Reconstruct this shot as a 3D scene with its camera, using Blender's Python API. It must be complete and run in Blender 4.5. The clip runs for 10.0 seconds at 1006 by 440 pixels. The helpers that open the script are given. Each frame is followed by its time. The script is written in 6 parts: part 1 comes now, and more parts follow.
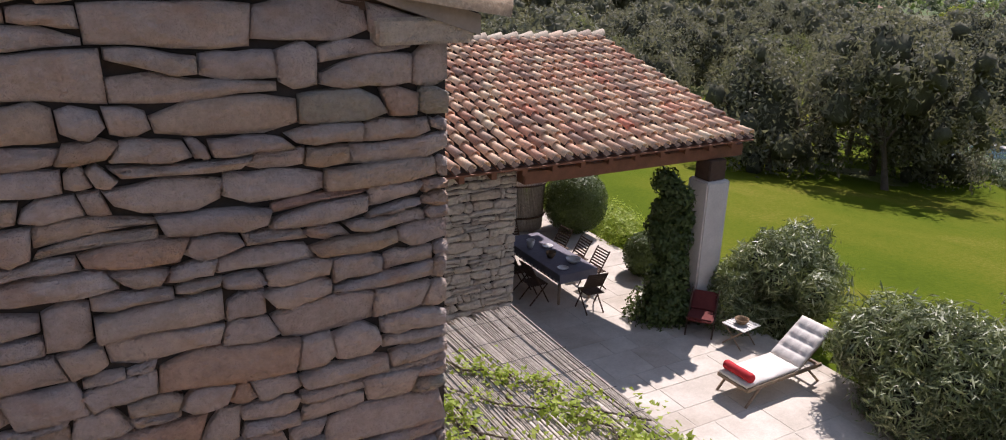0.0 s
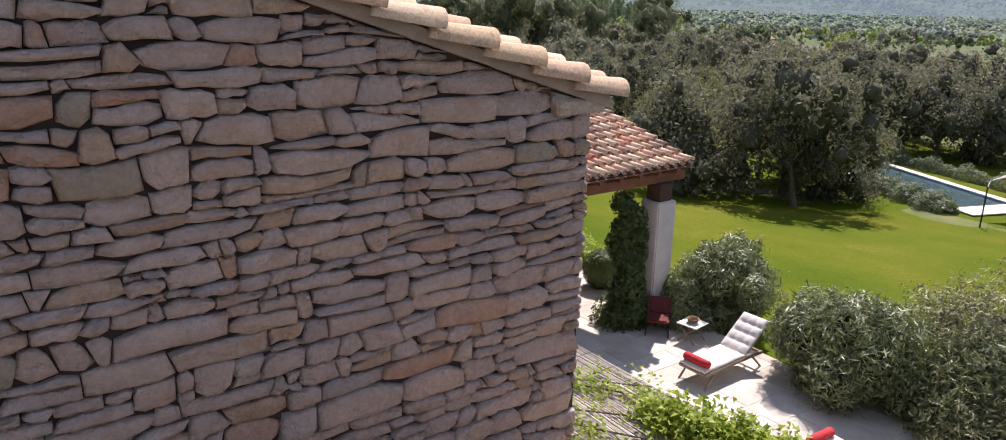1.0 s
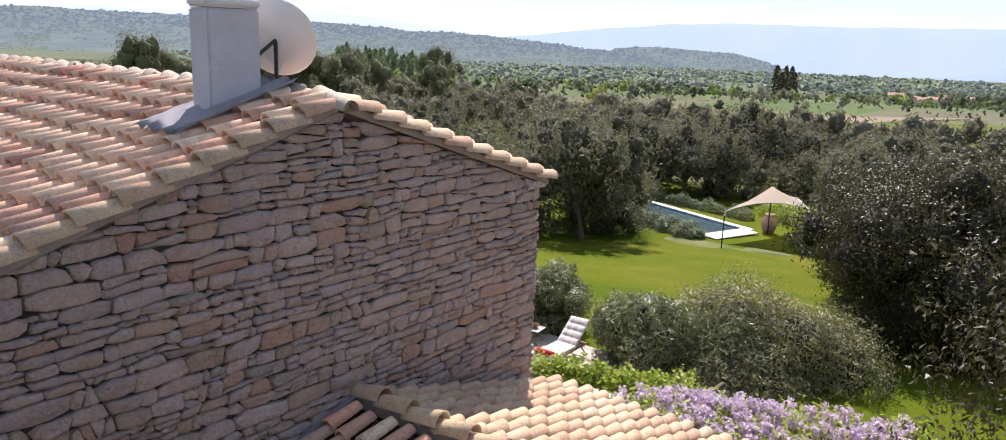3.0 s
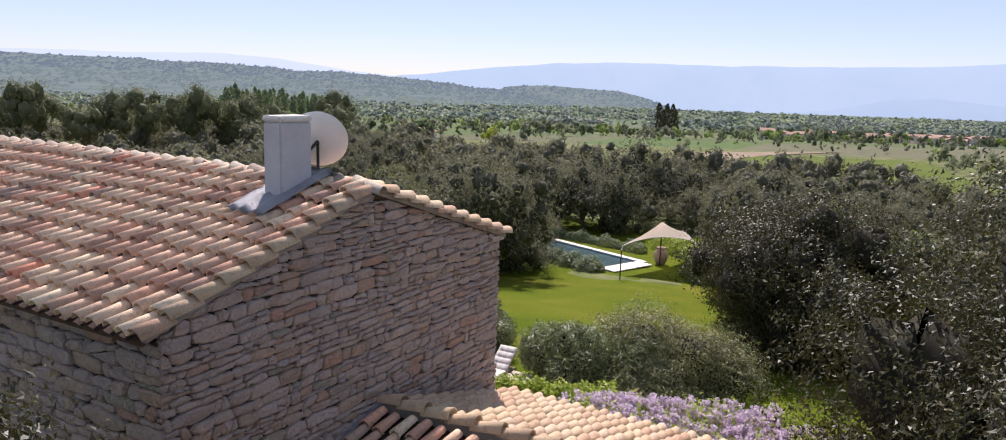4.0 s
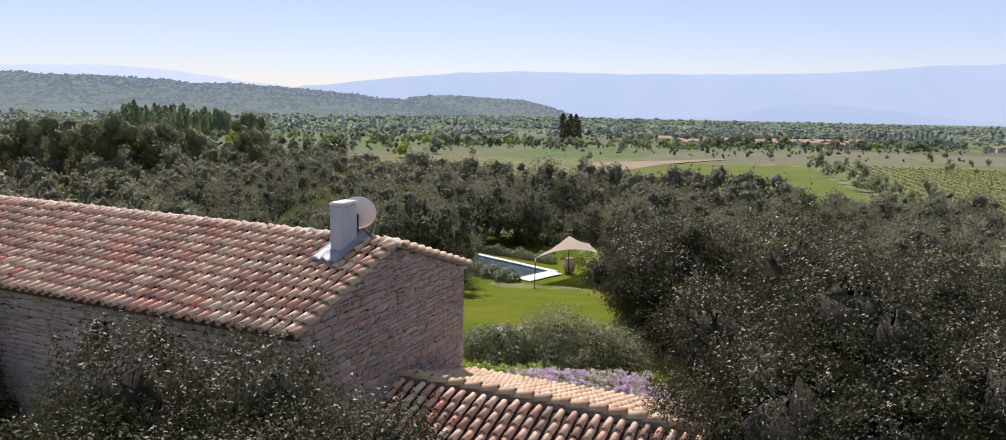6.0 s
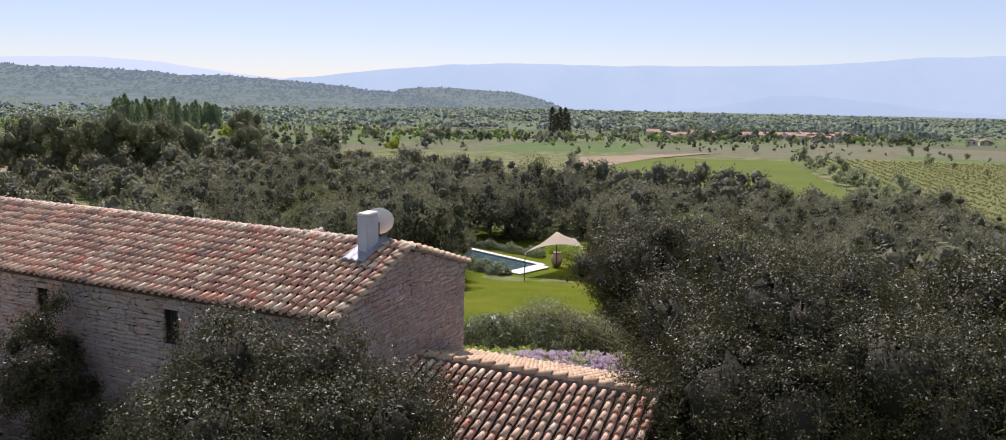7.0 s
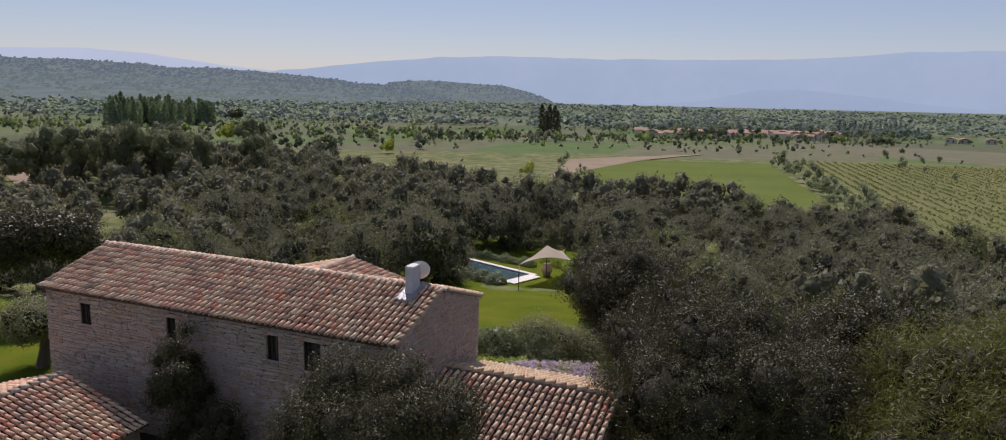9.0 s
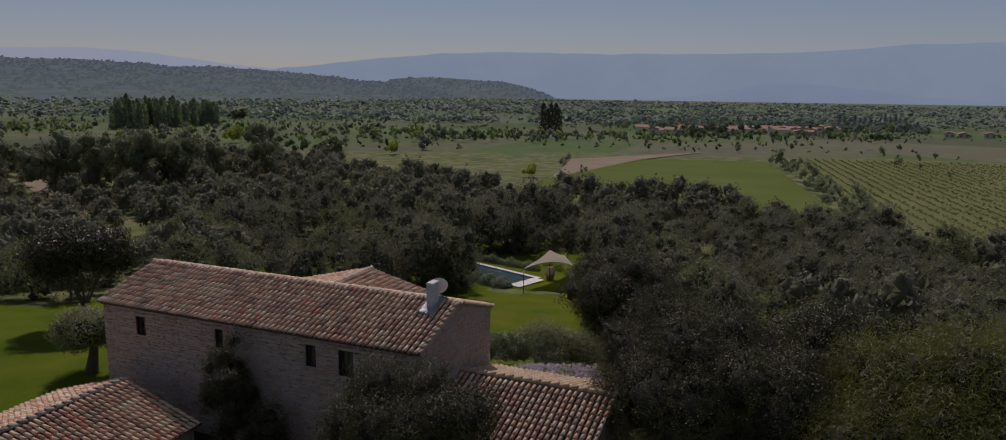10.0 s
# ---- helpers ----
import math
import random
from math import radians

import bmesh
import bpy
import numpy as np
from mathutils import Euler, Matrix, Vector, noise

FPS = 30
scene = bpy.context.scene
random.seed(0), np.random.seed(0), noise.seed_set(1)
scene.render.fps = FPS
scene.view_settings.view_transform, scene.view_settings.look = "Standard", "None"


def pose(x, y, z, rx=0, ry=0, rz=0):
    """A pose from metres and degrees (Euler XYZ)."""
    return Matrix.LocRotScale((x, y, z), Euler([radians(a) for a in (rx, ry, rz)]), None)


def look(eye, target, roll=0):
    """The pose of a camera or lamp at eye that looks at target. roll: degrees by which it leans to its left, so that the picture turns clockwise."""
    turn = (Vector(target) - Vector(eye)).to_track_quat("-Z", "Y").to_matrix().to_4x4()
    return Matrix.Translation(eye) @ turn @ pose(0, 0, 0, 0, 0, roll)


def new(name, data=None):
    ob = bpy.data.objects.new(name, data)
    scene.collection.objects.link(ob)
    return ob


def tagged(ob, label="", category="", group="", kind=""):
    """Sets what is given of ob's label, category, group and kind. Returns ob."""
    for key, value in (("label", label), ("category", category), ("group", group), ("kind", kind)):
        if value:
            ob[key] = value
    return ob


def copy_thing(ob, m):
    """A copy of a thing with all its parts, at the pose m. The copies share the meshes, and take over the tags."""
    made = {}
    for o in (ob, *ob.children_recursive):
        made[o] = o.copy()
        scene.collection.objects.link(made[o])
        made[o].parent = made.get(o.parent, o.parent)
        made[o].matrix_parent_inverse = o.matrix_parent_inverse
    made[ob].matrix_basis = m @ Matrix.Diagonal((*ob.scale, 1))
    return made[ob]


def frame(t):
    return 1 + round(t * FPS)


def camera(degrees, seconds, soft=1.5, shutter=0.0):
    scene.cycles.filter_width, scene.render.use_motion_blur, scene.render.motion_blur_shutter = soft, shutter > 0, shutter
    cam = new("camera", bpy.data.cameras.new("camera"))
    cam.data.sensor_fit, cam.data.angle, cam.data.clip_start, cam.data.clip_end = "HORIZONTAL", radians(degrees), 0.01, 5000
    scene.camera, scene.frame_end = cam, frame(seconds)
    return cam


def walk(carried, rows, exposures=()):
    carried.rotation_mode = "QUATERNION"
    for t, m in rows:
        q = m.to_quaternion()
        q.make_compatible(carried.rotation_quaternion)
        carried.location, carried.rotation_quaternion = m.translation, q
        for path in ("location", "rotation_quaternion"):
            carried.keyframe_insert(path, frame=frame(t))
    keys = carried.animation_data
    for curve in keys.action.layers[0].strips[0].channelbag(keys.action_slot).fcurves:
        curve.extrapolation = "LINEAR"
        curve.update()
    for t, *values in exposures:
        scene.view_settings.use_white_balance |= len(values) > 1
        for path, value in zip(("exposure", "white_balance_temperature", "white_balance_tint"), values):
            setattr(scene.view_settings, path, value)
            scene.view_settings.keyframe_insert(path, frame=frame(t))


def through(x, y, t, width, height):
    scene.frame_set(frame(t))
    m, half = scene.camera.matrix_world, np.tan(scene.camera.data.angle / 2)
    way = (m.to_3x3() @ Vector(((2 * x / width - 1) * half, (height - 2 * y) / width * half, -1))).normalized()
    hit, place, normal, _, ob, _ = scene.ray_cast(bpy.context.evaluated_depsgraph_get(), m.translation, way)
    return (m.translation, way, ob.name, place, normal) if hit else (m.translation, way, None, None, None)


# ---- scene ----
cam = camera(64.4, 10.0, soft=1.0)
EXPOSURES = [(t, stops, 6250, 25) for t, stops in ((0.0, 0.47), (0.5, 0.62), (1.0, 0.77), (1.5, 0.92), (2.5, 0.92), (4.0, 0.58), (8.0, 0.42), (8.5, 0.22), (9.0, -0.1), (9.5, -0.55), (10.0, -1.05))]
PATH = [
    (0, (-1.503, -3.13, 7.402), (-0.561, -1.494, 6.74), 1.7),
    (0.5, (-2.605, -3.583, 7.623), (-1.586, -1.991, 6.968), 1.8),
    (1, (-3.832, -4.221, 7.884), (-2.701, -2.676, 7.304), 1.3),
    (1.5, (-4.956, -4.853, 8.148), (-3.715, -3.376, 7.619), 1.5),
    (2, (-6.271, -5.492, 8.445), (-4.922, -4.107, 7.934), 1.7),
    (2.5, (-7.619, -6.0, 8.723), (-6.175, -4.705, 8.234), 1.8),
    (2.7, (-8.2, -6.197, 8.855), (-6.72, -4.939, 8.378), 1.9),
    (3.8, (-11.8, -7.123, 9.707), (-10.119, -6.101, 9.346), 1.9),
    (4, (-12.482, -7.339, 9.922), (-10.78, -6.348, 9.573), 1.8),
    (4.5, (-14.144, -7.747, 10.415), (-12.396, -6.833, 10.083), 1.6),
    (5, (-15.996, -8.276, 10.936), (-14.206, -7.442, 10.616), 1.5),
    (5.5, (-17.682, -8.923, 11.439), (-15.879, -8.117, 11.125), 1.3),
    (7, (-23.287, -11.164, 13.018), (-21.471, -10.399, 12.677), 1.2),
    (7.5, (-25.14, -11.791, 13.758), (-23.326, -11.022, 13.414), 1.3),
    (8, (-27.207, -12.486, 14.731), (-25.39, -11.726, 14.386), 1.1),
    (8.5, (-29.132, -13.049, 15.738), (-27.311, -12.301, 15.385), 1.3),
    (9, (-31.281, -13.749, 16.778), (-29.458, -13.01, 16.419), 1.4),
    (9.5, (-33.058, -14.315, 17.596), (-31.235, -13.576, 17.233), 1.2),
    (10, (-35.044, -14.915, 18.656), (-33.224, -14.172, 18.286), 0.9),
]
walk(cam, [(t, look(eye, target, roll)) for t, eye, target, roll in PATH],
     exposures=EXPOSURES)

# ---- sky and sun ----
SUN = Vector((0.98, 0.65, 1.57)).normalized()
world = bpy.data.worlds.new("world")
scene.world = world
world.use_nodes = True
wn = world.node_tree
wn.nodes.clear()
sky = wn.nodes.new("ShaderNodeTexSky")
sky.sky_type, sky.sun_disc = "NISHITA", False
sky.sun_elevation = math.asin(SUN.z)
sky.sun_rotation = math.atan2(SUN.x, SUN.y)
sky.altitude, sky.air_density, sky.dust_density, sky.ozone_density = 300, 0.85, 0.08, 1.8
bg = wn.nodes.new("ShaderNodeBackground")
bg.inputs[1].default_value = 0.072
wo = wn.nodes.new("ShaderNodeOutputWorld")
veil = wn.nodes.new("ShaderNodeMixRGB")
veil.inputs[0].default_value = 0.38
veil.inputs[2].default_value = (6.3, 7.4, 8.7, 1)
wn.links.new(sky.outputs[0], veil.inputs[1])
wn.links.new(veil.outputs[0], bg.inputs[0])
wn.links.new(bg.outputs[0], wo.inputs[0])
sun = new("sun", bpy.data.lights.new("sun", "SUN"))
sun.data.energy, sun.data.angle, sun.data.color = 4.5, radians(0.53), (1.0, 0.94, 0.85)
sun.matrix_world = look((0, 0, 60), Vector((0, 0, 60)) - SUN)

# ---- materials ----
class Nodes:
    """A short way to write node materials."""

    def __init__(self, name):
        self.mat = bpy.data.materials.new(name)
        self.mat.use_nodes = True
        self.t = self.mat.node_tree
        self.t.nodes.clear()
        self.out = self.t.nodes.new("ShaderNodeOutputMaterial")
        self.p = self.t.nodes.new("ShaderNodeBsdfPrincipled")
        self.t.links.new(self.p.outputs[0], self.out.inputs[0])

    def link(self, a, b):
        self.t.links.new(a, b)

    def noise(self, scale, detail=4.0, rough=0.55, vec=None):
        node = self.t.nodes.new("ShaderNodeTexNoise")
        node.inputs["Scale"].default_value, node.inputs["Detail"].default_value, node.inputs["Roughness"].default_value = scale, detail, rough
        if vec is not None:
            self.link(vec, node.inputs["Vector"])
        return node.outputs["Fac"]

    def coords(self, kind="Object"):
        return self.t.nodes.new("ShaderNodeTexCoord").outputs[kind]

    def position(self):
        return self.t.nodes.new("ShaderNodeNewGeometry").outputs["Position"]

    def rand(self):
        """A number per piece: per object for single pieces, per island for joined ones."""
        a = self.t.nodes.new("ShaderNodeObjectInfo").outputs["Random"]
        b = self.t.nodes.new("ShaderNodeNewGeometry").outputs["Random Per Island"]
        return self.math("FRACT", self.math("ADD", a, b))

    def math(self, op, a, b=None, c=None):
        node = self.t.nodes.new("ShaderNodeMath")
        node.operation = op
        for i, v in enumerate((a, b, c)):
            if v is None:
                continue
            if isinstance(v, (int, float)):
                node.inputs[i].default_value = v
            else:
                self.link(v, node.inputs[i])
        return node.outputs[0]

    def ramp(self, fac, stops):
        node = self.t.nodes.new("ShaderNodeValToRGB")
        els = node.color_ramp.elements
        while len(els) < len(stops):
            els.new(0.5)
        for e, (pos, col) in zip(els, stops):
            e.position = pos
            e.color = (*col, 1) if len(col) == 3 else col
        self.link(fac, node.inputs[0])
        return node.outputs[0]

    def mix(self, fac, a, b, mode="MIX"):
        node = self.t.nodes.new("ShaderNodeMixRGB")
        node.blend_type = mode
        for i, v in enumerate((fac, a, b)):
            if isinstance(v, (int, float)):
                node.inputs[i].default_value = v
            elif isinstance(v, tuple):
                node.inputs[i].default_value = (*v, 1)
            else:
                self.link(v, node.inputs[i])
        return node.outputs[0]

    def bump(self, height, strength=0.4, dist=0.02):
        node = self.t.nodes.new("ShaderNodeBump")
        node.inputs["Strength"].default_value, node.inputs["Distance"].default_value = strength, dist
        self.link(height, node.inputs["Height"])
        self.link(node.outputs[0], self.p.inputs["Normal"])

    def set(self, color=None, rough=0.8, metal=0.0, spec=0.3):
        if isinstance(color, tuple):
            self.p.inputs["Base Color"].default_value = (*color, 1)
        elif color is not None:
            self.link(color, self.p.inputs["Base Color"])
        self.p.inputs["Roughness"].default_value = rough
        self.p.inputs["Metallic"].default_value = metal
        self.p.inputs["Specular IOR Level"].default_value = spec
        return self.mat


def simple(name, col, rough=0.7, scale=6.0, spread=0.25, metal=0.0, spec=0.3, bump=0.15, dist=0.01):
    """A plain surface with stains at two scales and a fine relief."""
    m = Nodes(name)
    co = m.coords()
    f = m.math("ADD", m.math("MULTIPLY", m.noise(scale, vec=co), 0.6), m.math("MULTIPLY", m.noise(scale * 9, vec=co), 0.4))
    lo, hi = tuple(c * (1 - spread) for c in col), tuple(min(1, c * (1 + spread)) for c in col)
    m.bump(m.noise(scale * 12, vec=co), bump, dist)
    return m.set(m.ramp(f, [(0.3, lo), (0.7, hi)]), rough, metal, spec)


def stone_mat(name, tones):
    m = Nodes(name)
    co = m.coords()
    r = m.rand()
    c = m.ramp(r, tones)
    n1, n2 = m.noise(9, 6, 0.65, vec=m.position()), m.noise(30, 5, 0.65, vec=m.position())
    c = m.mix(m.math("MULTIPLY", m.math("SUBTRACT", n1, 0.42), 1.1), c, (0.33, 0.22, 0.14))
    c = m.mix(0.6, c, m.ramp(n2, [(0.3, (0.75, 0.74, 0.73)), (0.65, (1.12, 1.12, 1.12))]), "MULTIPLY")
    rust = m.ramp(m.noise(4.3, 3, vec=m.position()), [(0.55, (0, 0, 0)), (0.72, (1, 1, 1))])
    c = m.mix(m.math("MULTIPLY", rust, 0.45), c, (0.47, 0.27, 0.17))
    lich = m.math("GREATER_THAN", m.noise(19, 3, vec=co), 0.66)
    c = m.mix(m.math("MULTIPLY", lich, 0.22), c, (0.42, 0.39, 0.33))
    m.bump(m.math("ADD", n2, m.math("MULTIPLY", n1, 2.2)), 1.0, 0.045)
    return m.set(c, 0.9, 0, 0.2)


def paving_mat():
    """Pale limestone flags, worn and a little stained."""
    m = Nodes("paving_stone")
    co = m.position()
    c = m.ramp(m.rand(), [(0.0, (0.53, 0.485, 0.42)), (0.5, (0.58, 0.535, 0.465)), (1.0, (0.50, 0.445, 0.375))])
    stain = m.ramp(m.noise(1.3, 5, 0.6, vec=co), [(0.35, (0.80, 0.78, 0.74)), (0.6, (1.08, 1.08, 1.08))])
    c = m.mix(0.8, c, stain, "MULTIPLY")
    c = m.mix(0.5, c, m.ramp(m.noise(22, 5, 0.7, vec=co), [(0.3, (0.82, 0.81, 0.8)), (0.65, (1.1, 1.1, 1.1))]), "MULTIPLY")
    m.bump(m.noise(30, 5, 0.6, vec=co), 0.4, 0.01)
    return m.set(c, 0.85, 0, 0.25)


def tile_mat(name, tones):
    m = Nodes(name)
    co = m.position()
    c = m.ramp(m.rand(), tones)
    n1, n2 = m.noise(9, 4, vec=co), m.noise(60, 3, 0.7, vec=co)
    c = m.mix(m.math("MULTIPLY", m.math("GREATER_THAN", n1, 0.58), 0.25), c, (0.16, 0.13, 0.10))
    c = m.mix(m.math("MULTIPLY", m.math("GREATER_THAN", n2, 0.6), 0.35), c, (0.46, 0.42, 0.30))
    c = m.mix(0.55, c, m.ramp(n2, [(0.3, (0.6, 0.6, 0.6)), (0.65, (1.35, 1.35, 1.35))]), "MULTIPLY")
    m.bump(n2, 0.3, 0.01)
    return m.set(c, 0.88, 0, 0.25)


def leaf_mat(name, tones, rough=0.5, spec=0.35, through=0.25, glow=(0.30, 0.36, 0.05)):
    m = Nodes(name)
    c = m.ramp(m.rand(), tones)
    m.set(c, rough, 0, spec)
    tr = m.t.nodes.new("ShaderNodeBsdfTranslucent")
    m.link(m.mix(0.5, c, glow), tr.inputs[0])
    mx = m.t.nodes.new("ShaderNodeMixShader")
    mx.inputs[0].default_value = through
    m.link(m.p.outputs[0], mx.inputs[1])
    m.link(tr.outputs[0], mx.inputs[2])
    m.link(mx.outputs[0], m.out.inputs[0])
    return m.mat


def ground_mat(name, tones, scale=0.35, fine=14, rough=0.95, bump=0.5, dist=0.03):
    m = Nodes(name)
    co = m.position()
    f = m.math("ADD", m.math("MULTIPLY", m.noise(scale, 5, vec=co), 0.6), m.math("MULTIPLY", m.noise(fine, 4, 0.7, vec=co), 0.4))
    m.bump(m.noise(fine * 2, 4, vec=co), bump, dist)
    return m.set(m.ramp(f, tones), rough, 0, 0.03)


STONE = stone_mat("limestone", [(0.0, (0.551, 0.456, 0.392)), (0.25, (0.598, 0.485, 0.412)), (0.5, (0.503, 0.427, 0.392)), (0.72, (0.616, 0.514, 0.454)), (0.86, (0.551, 0.417, 0.309)), (0.93, (0.551, 0.349, 0.268)), (0.97, (0.427, 0.388, 0.309)), (1.0, (0.446, 0.398, 0.371))])
STONE_PALE = stone_mat("pale_limestone", [(0.0, (0.64, 0.56, 0.46)), (0.5, (0.70, 0.62, 0.51)), (1.0, (0.62, 0.52, 0.41))])
JOINT = simple("joint_earth", (0.055, 0.042, 0.034), 0.95, 9, 0.3)
TILE = tile_mat("roof_tile", [(0.0, (0.74, 0.44, 0.29)), (0.14, (0.86, 0.63, 0.42)), (0.26, (0.44, 0.24, 0.165)), (0.38, (0.88, 0.71, 0.48)), (0.50, (0.78, 0.43, 0.28)), (0.60, (0.38, 0.26, 0.20)), (0.72, (0.86, 0.61, 0.40)), (0.82, (0.59, 0.325, 0.22)), (0.93, (0.84, 0.555, 0.365)), (0.975, (0.73, 0.28, 0.175)), (1.0, (0.76, 0.47, 0.315))])
TILE_OCHRE = tile_mat("ochre_roof_tile", [(0.0, (0.504, 0.361, 0.221)), (0.35, (0.588, 0.443, 0.279)), (0.6, (0.437, 0.287, 0.180)), (0.8, (0.554, 0.426, 0.287)), (1.0, (0.487, 0.303, 0.197))])
# Ridge tiles toned darker and greyer, for the shade on their western side.
TILE_RIDGE_SHADED = tile_mat("shaded_ridge_tile", [(0.0, (0.36, 0.30, 0.23)), (0.4, (0.46, 0.40, 0.31)), (0.7, (0.30, 0.24, 0.19)), (1.0, (0.50, 0.38, 0.28))])
# Clay bed under the tiles, its colour darkened by the channels' shade.
DECK_SHADED = simple("shaded_roof_channel", (0.05, 0.032, 0.024), 0.95, 12, 0.35)
RENDER = simple("chimney_render", (0.50, 0.49, 0.50), 0.9, 3, 0.12)

# ---- shape helpers ----
rng = np.random.default_rng(7)


def part(name, bm, material, parent=None, label="", smooth=False):
    """Link a bmesh as one mesh object, under a thing or a part."""
    me = bpy.data.meshes.new(name)
    bm.to_mesh(me)
    bm.free()
    return mesh_part(name, me, material, parent, label, smooth)


def mesh_part(name, me, material, parent=None, label="", smooth=False):
    if material is not None and not me.materials:
        me.materials.append(material)
    if smooth:
        me.polygons.foreach_set("use_smooth", [True] * len(me.polygons))
    ob = new(name, me)
    if parent is not None:
        ob.parent = parent
    if label:
        ob["label"] = label
    return ob


def empty(name, m=None):
    ob = new(name)
    if m is not None:
        ob.matrix_world = m
    return ob


def arrays(name, verts, faces):
    """A mesh from an (n, 3) array of corners and an (m, k) array of faces."""
    me = bpy.data.meshes.new(name)
    verts, faces = np.asarray(verts, np.float32), np.asarray(faces, np.int32)
    k = faces.shape[1]
    me.vertices.add(len(verts))
    me.vertices.foreach_set("co", verts.ravel())
    me.loops.add(faces.size)
    me.loops.foreach_set("vertex_index", faces.ravel())
    me.polygons.add(len(faces))
    me.polygons.foreach_set("loop_start", np.arange(0, faces.size, k, dtype=np.int32))
    me.update(calc_edges=True)
    me.validate()
    return me


def box(bm, lo, hi, bevel=0.0, m=None):
    """A box between two corners, added to bm."""
    lo, hi = Vector(lo), Vector(hi)
    got = bmesh.ops.create_cube(bm, size=1.0, matrix=Matrix.Translation((lo + hi) / 2) @ Matrix.Diagonal((*(hi - lo), 1)))
    if bevel > 0:
        edges = list({e for v in got["verts"] for e in v.link_edges})
        got = bmesh.ops.bevel(bm, geom=edges, offset=bevel, segments=2, affect="EDGES", clamp_overlap=True)
    if m is not None:
        bmesh.ops.transform(bm, matrix=m, verts=list({v for v in got["verts"]}))
    return bm


def rod(bm, a, b, r0, r1=None, seg=8, cap=True):
    """A tapered rod from a to b, added to bm."""
    a, b = Vector(a), Vector(b)
    m = Matrix.Translation((a + b) / 2) @ (b - a).to_track_quat("Z", "Y").to_matrix().to_4x4()
    bmesh.ops.create_cone(bm, cap_ends=cap, segments=seg, radius1=r0, radius2=r0 if r1 is None else r1, depth=(b - a).length, matrix=m)
    return bm


def lathe(bm, rings, seg=20, centre=(0, 0, 0)):
    """A turned shape from (radius, height) rings, added to bm."""
    loops = []
    for r, z in rings:
        loops.append([bm.verts.new((centre[0] + r * math.cos(2 * math.pi * i / seg), centre[1] + r * math.sin(2 * math.pi * i / seg), centre[2] + z)) for i in range(seg)])
    for a, b in zip(loops, loops[1:]):
        for i in range(seg):
            j = (i + 1) % seg
            bm.faces.new((a[i], a[j], b[j], b[i]))
    bm.faces.new(loops[0][::-1])
    bm.faces.new(loops[-1])
    return bm


# ---- the lie of the land ----
LAND_S = [-400, 11, 24, 40, 50, 130, 290, 585, 1000, 2000, 4700]
LAND_Z = [0.0, 0.0, -1.3, -3.5, -3.7, -6.5, -10.8, -25.5, -33, -53, -147]


def land(x, y):
    """The height of the ground."""
    s = 0.92 * np.asarray(x) + 0.39 * np.asarray(y)
    return np.interp(s, LAND_S, LAND_Z)


# ---- tiles ----
def tile_shape(length=0.46, wide=0.096, narrow=0.074, rise=0.102, thick=0.02, seg=8):
    """One half-round roof tile: its lower, wide end at the origin, running up along +y."""
    v, f = [], []
    for y, r, lift in ((0.0, wide, 0.036), (length, narrow, -0.018)):
        for t in (0.0, thick):
            for i in range(seg + 1):
                a = math.pi * i / seg
                v.append((-(r - t) * math.cos(a), y, lift + (rise * r / wide - t) * math.sin(a)))
    n = seg + 1
    for i in range(seg):
        f.append((i, i + 1, 2 * n + i + 1, 2 * n + i))
        f.append((n + i + 1, n + i, 3 * n + i, 3 * n + i + 1))
        f.append((i + 1, i, n + i, n + i + 1))
    return np.array(v, float), np.array(f, int)


TILE_V, TILE_F = tile_shape()


def tile_frame(origin, across, up):
    """The pose of a tile whose low end lies at origin, on a slope given by its two directions."""
    a, u = Vector(across).normalized(), Vector(up).normalized()
    return Matrix.Translation(origin) @ Matrix((a, u, a.cross(u))).transposed().to_4x4()


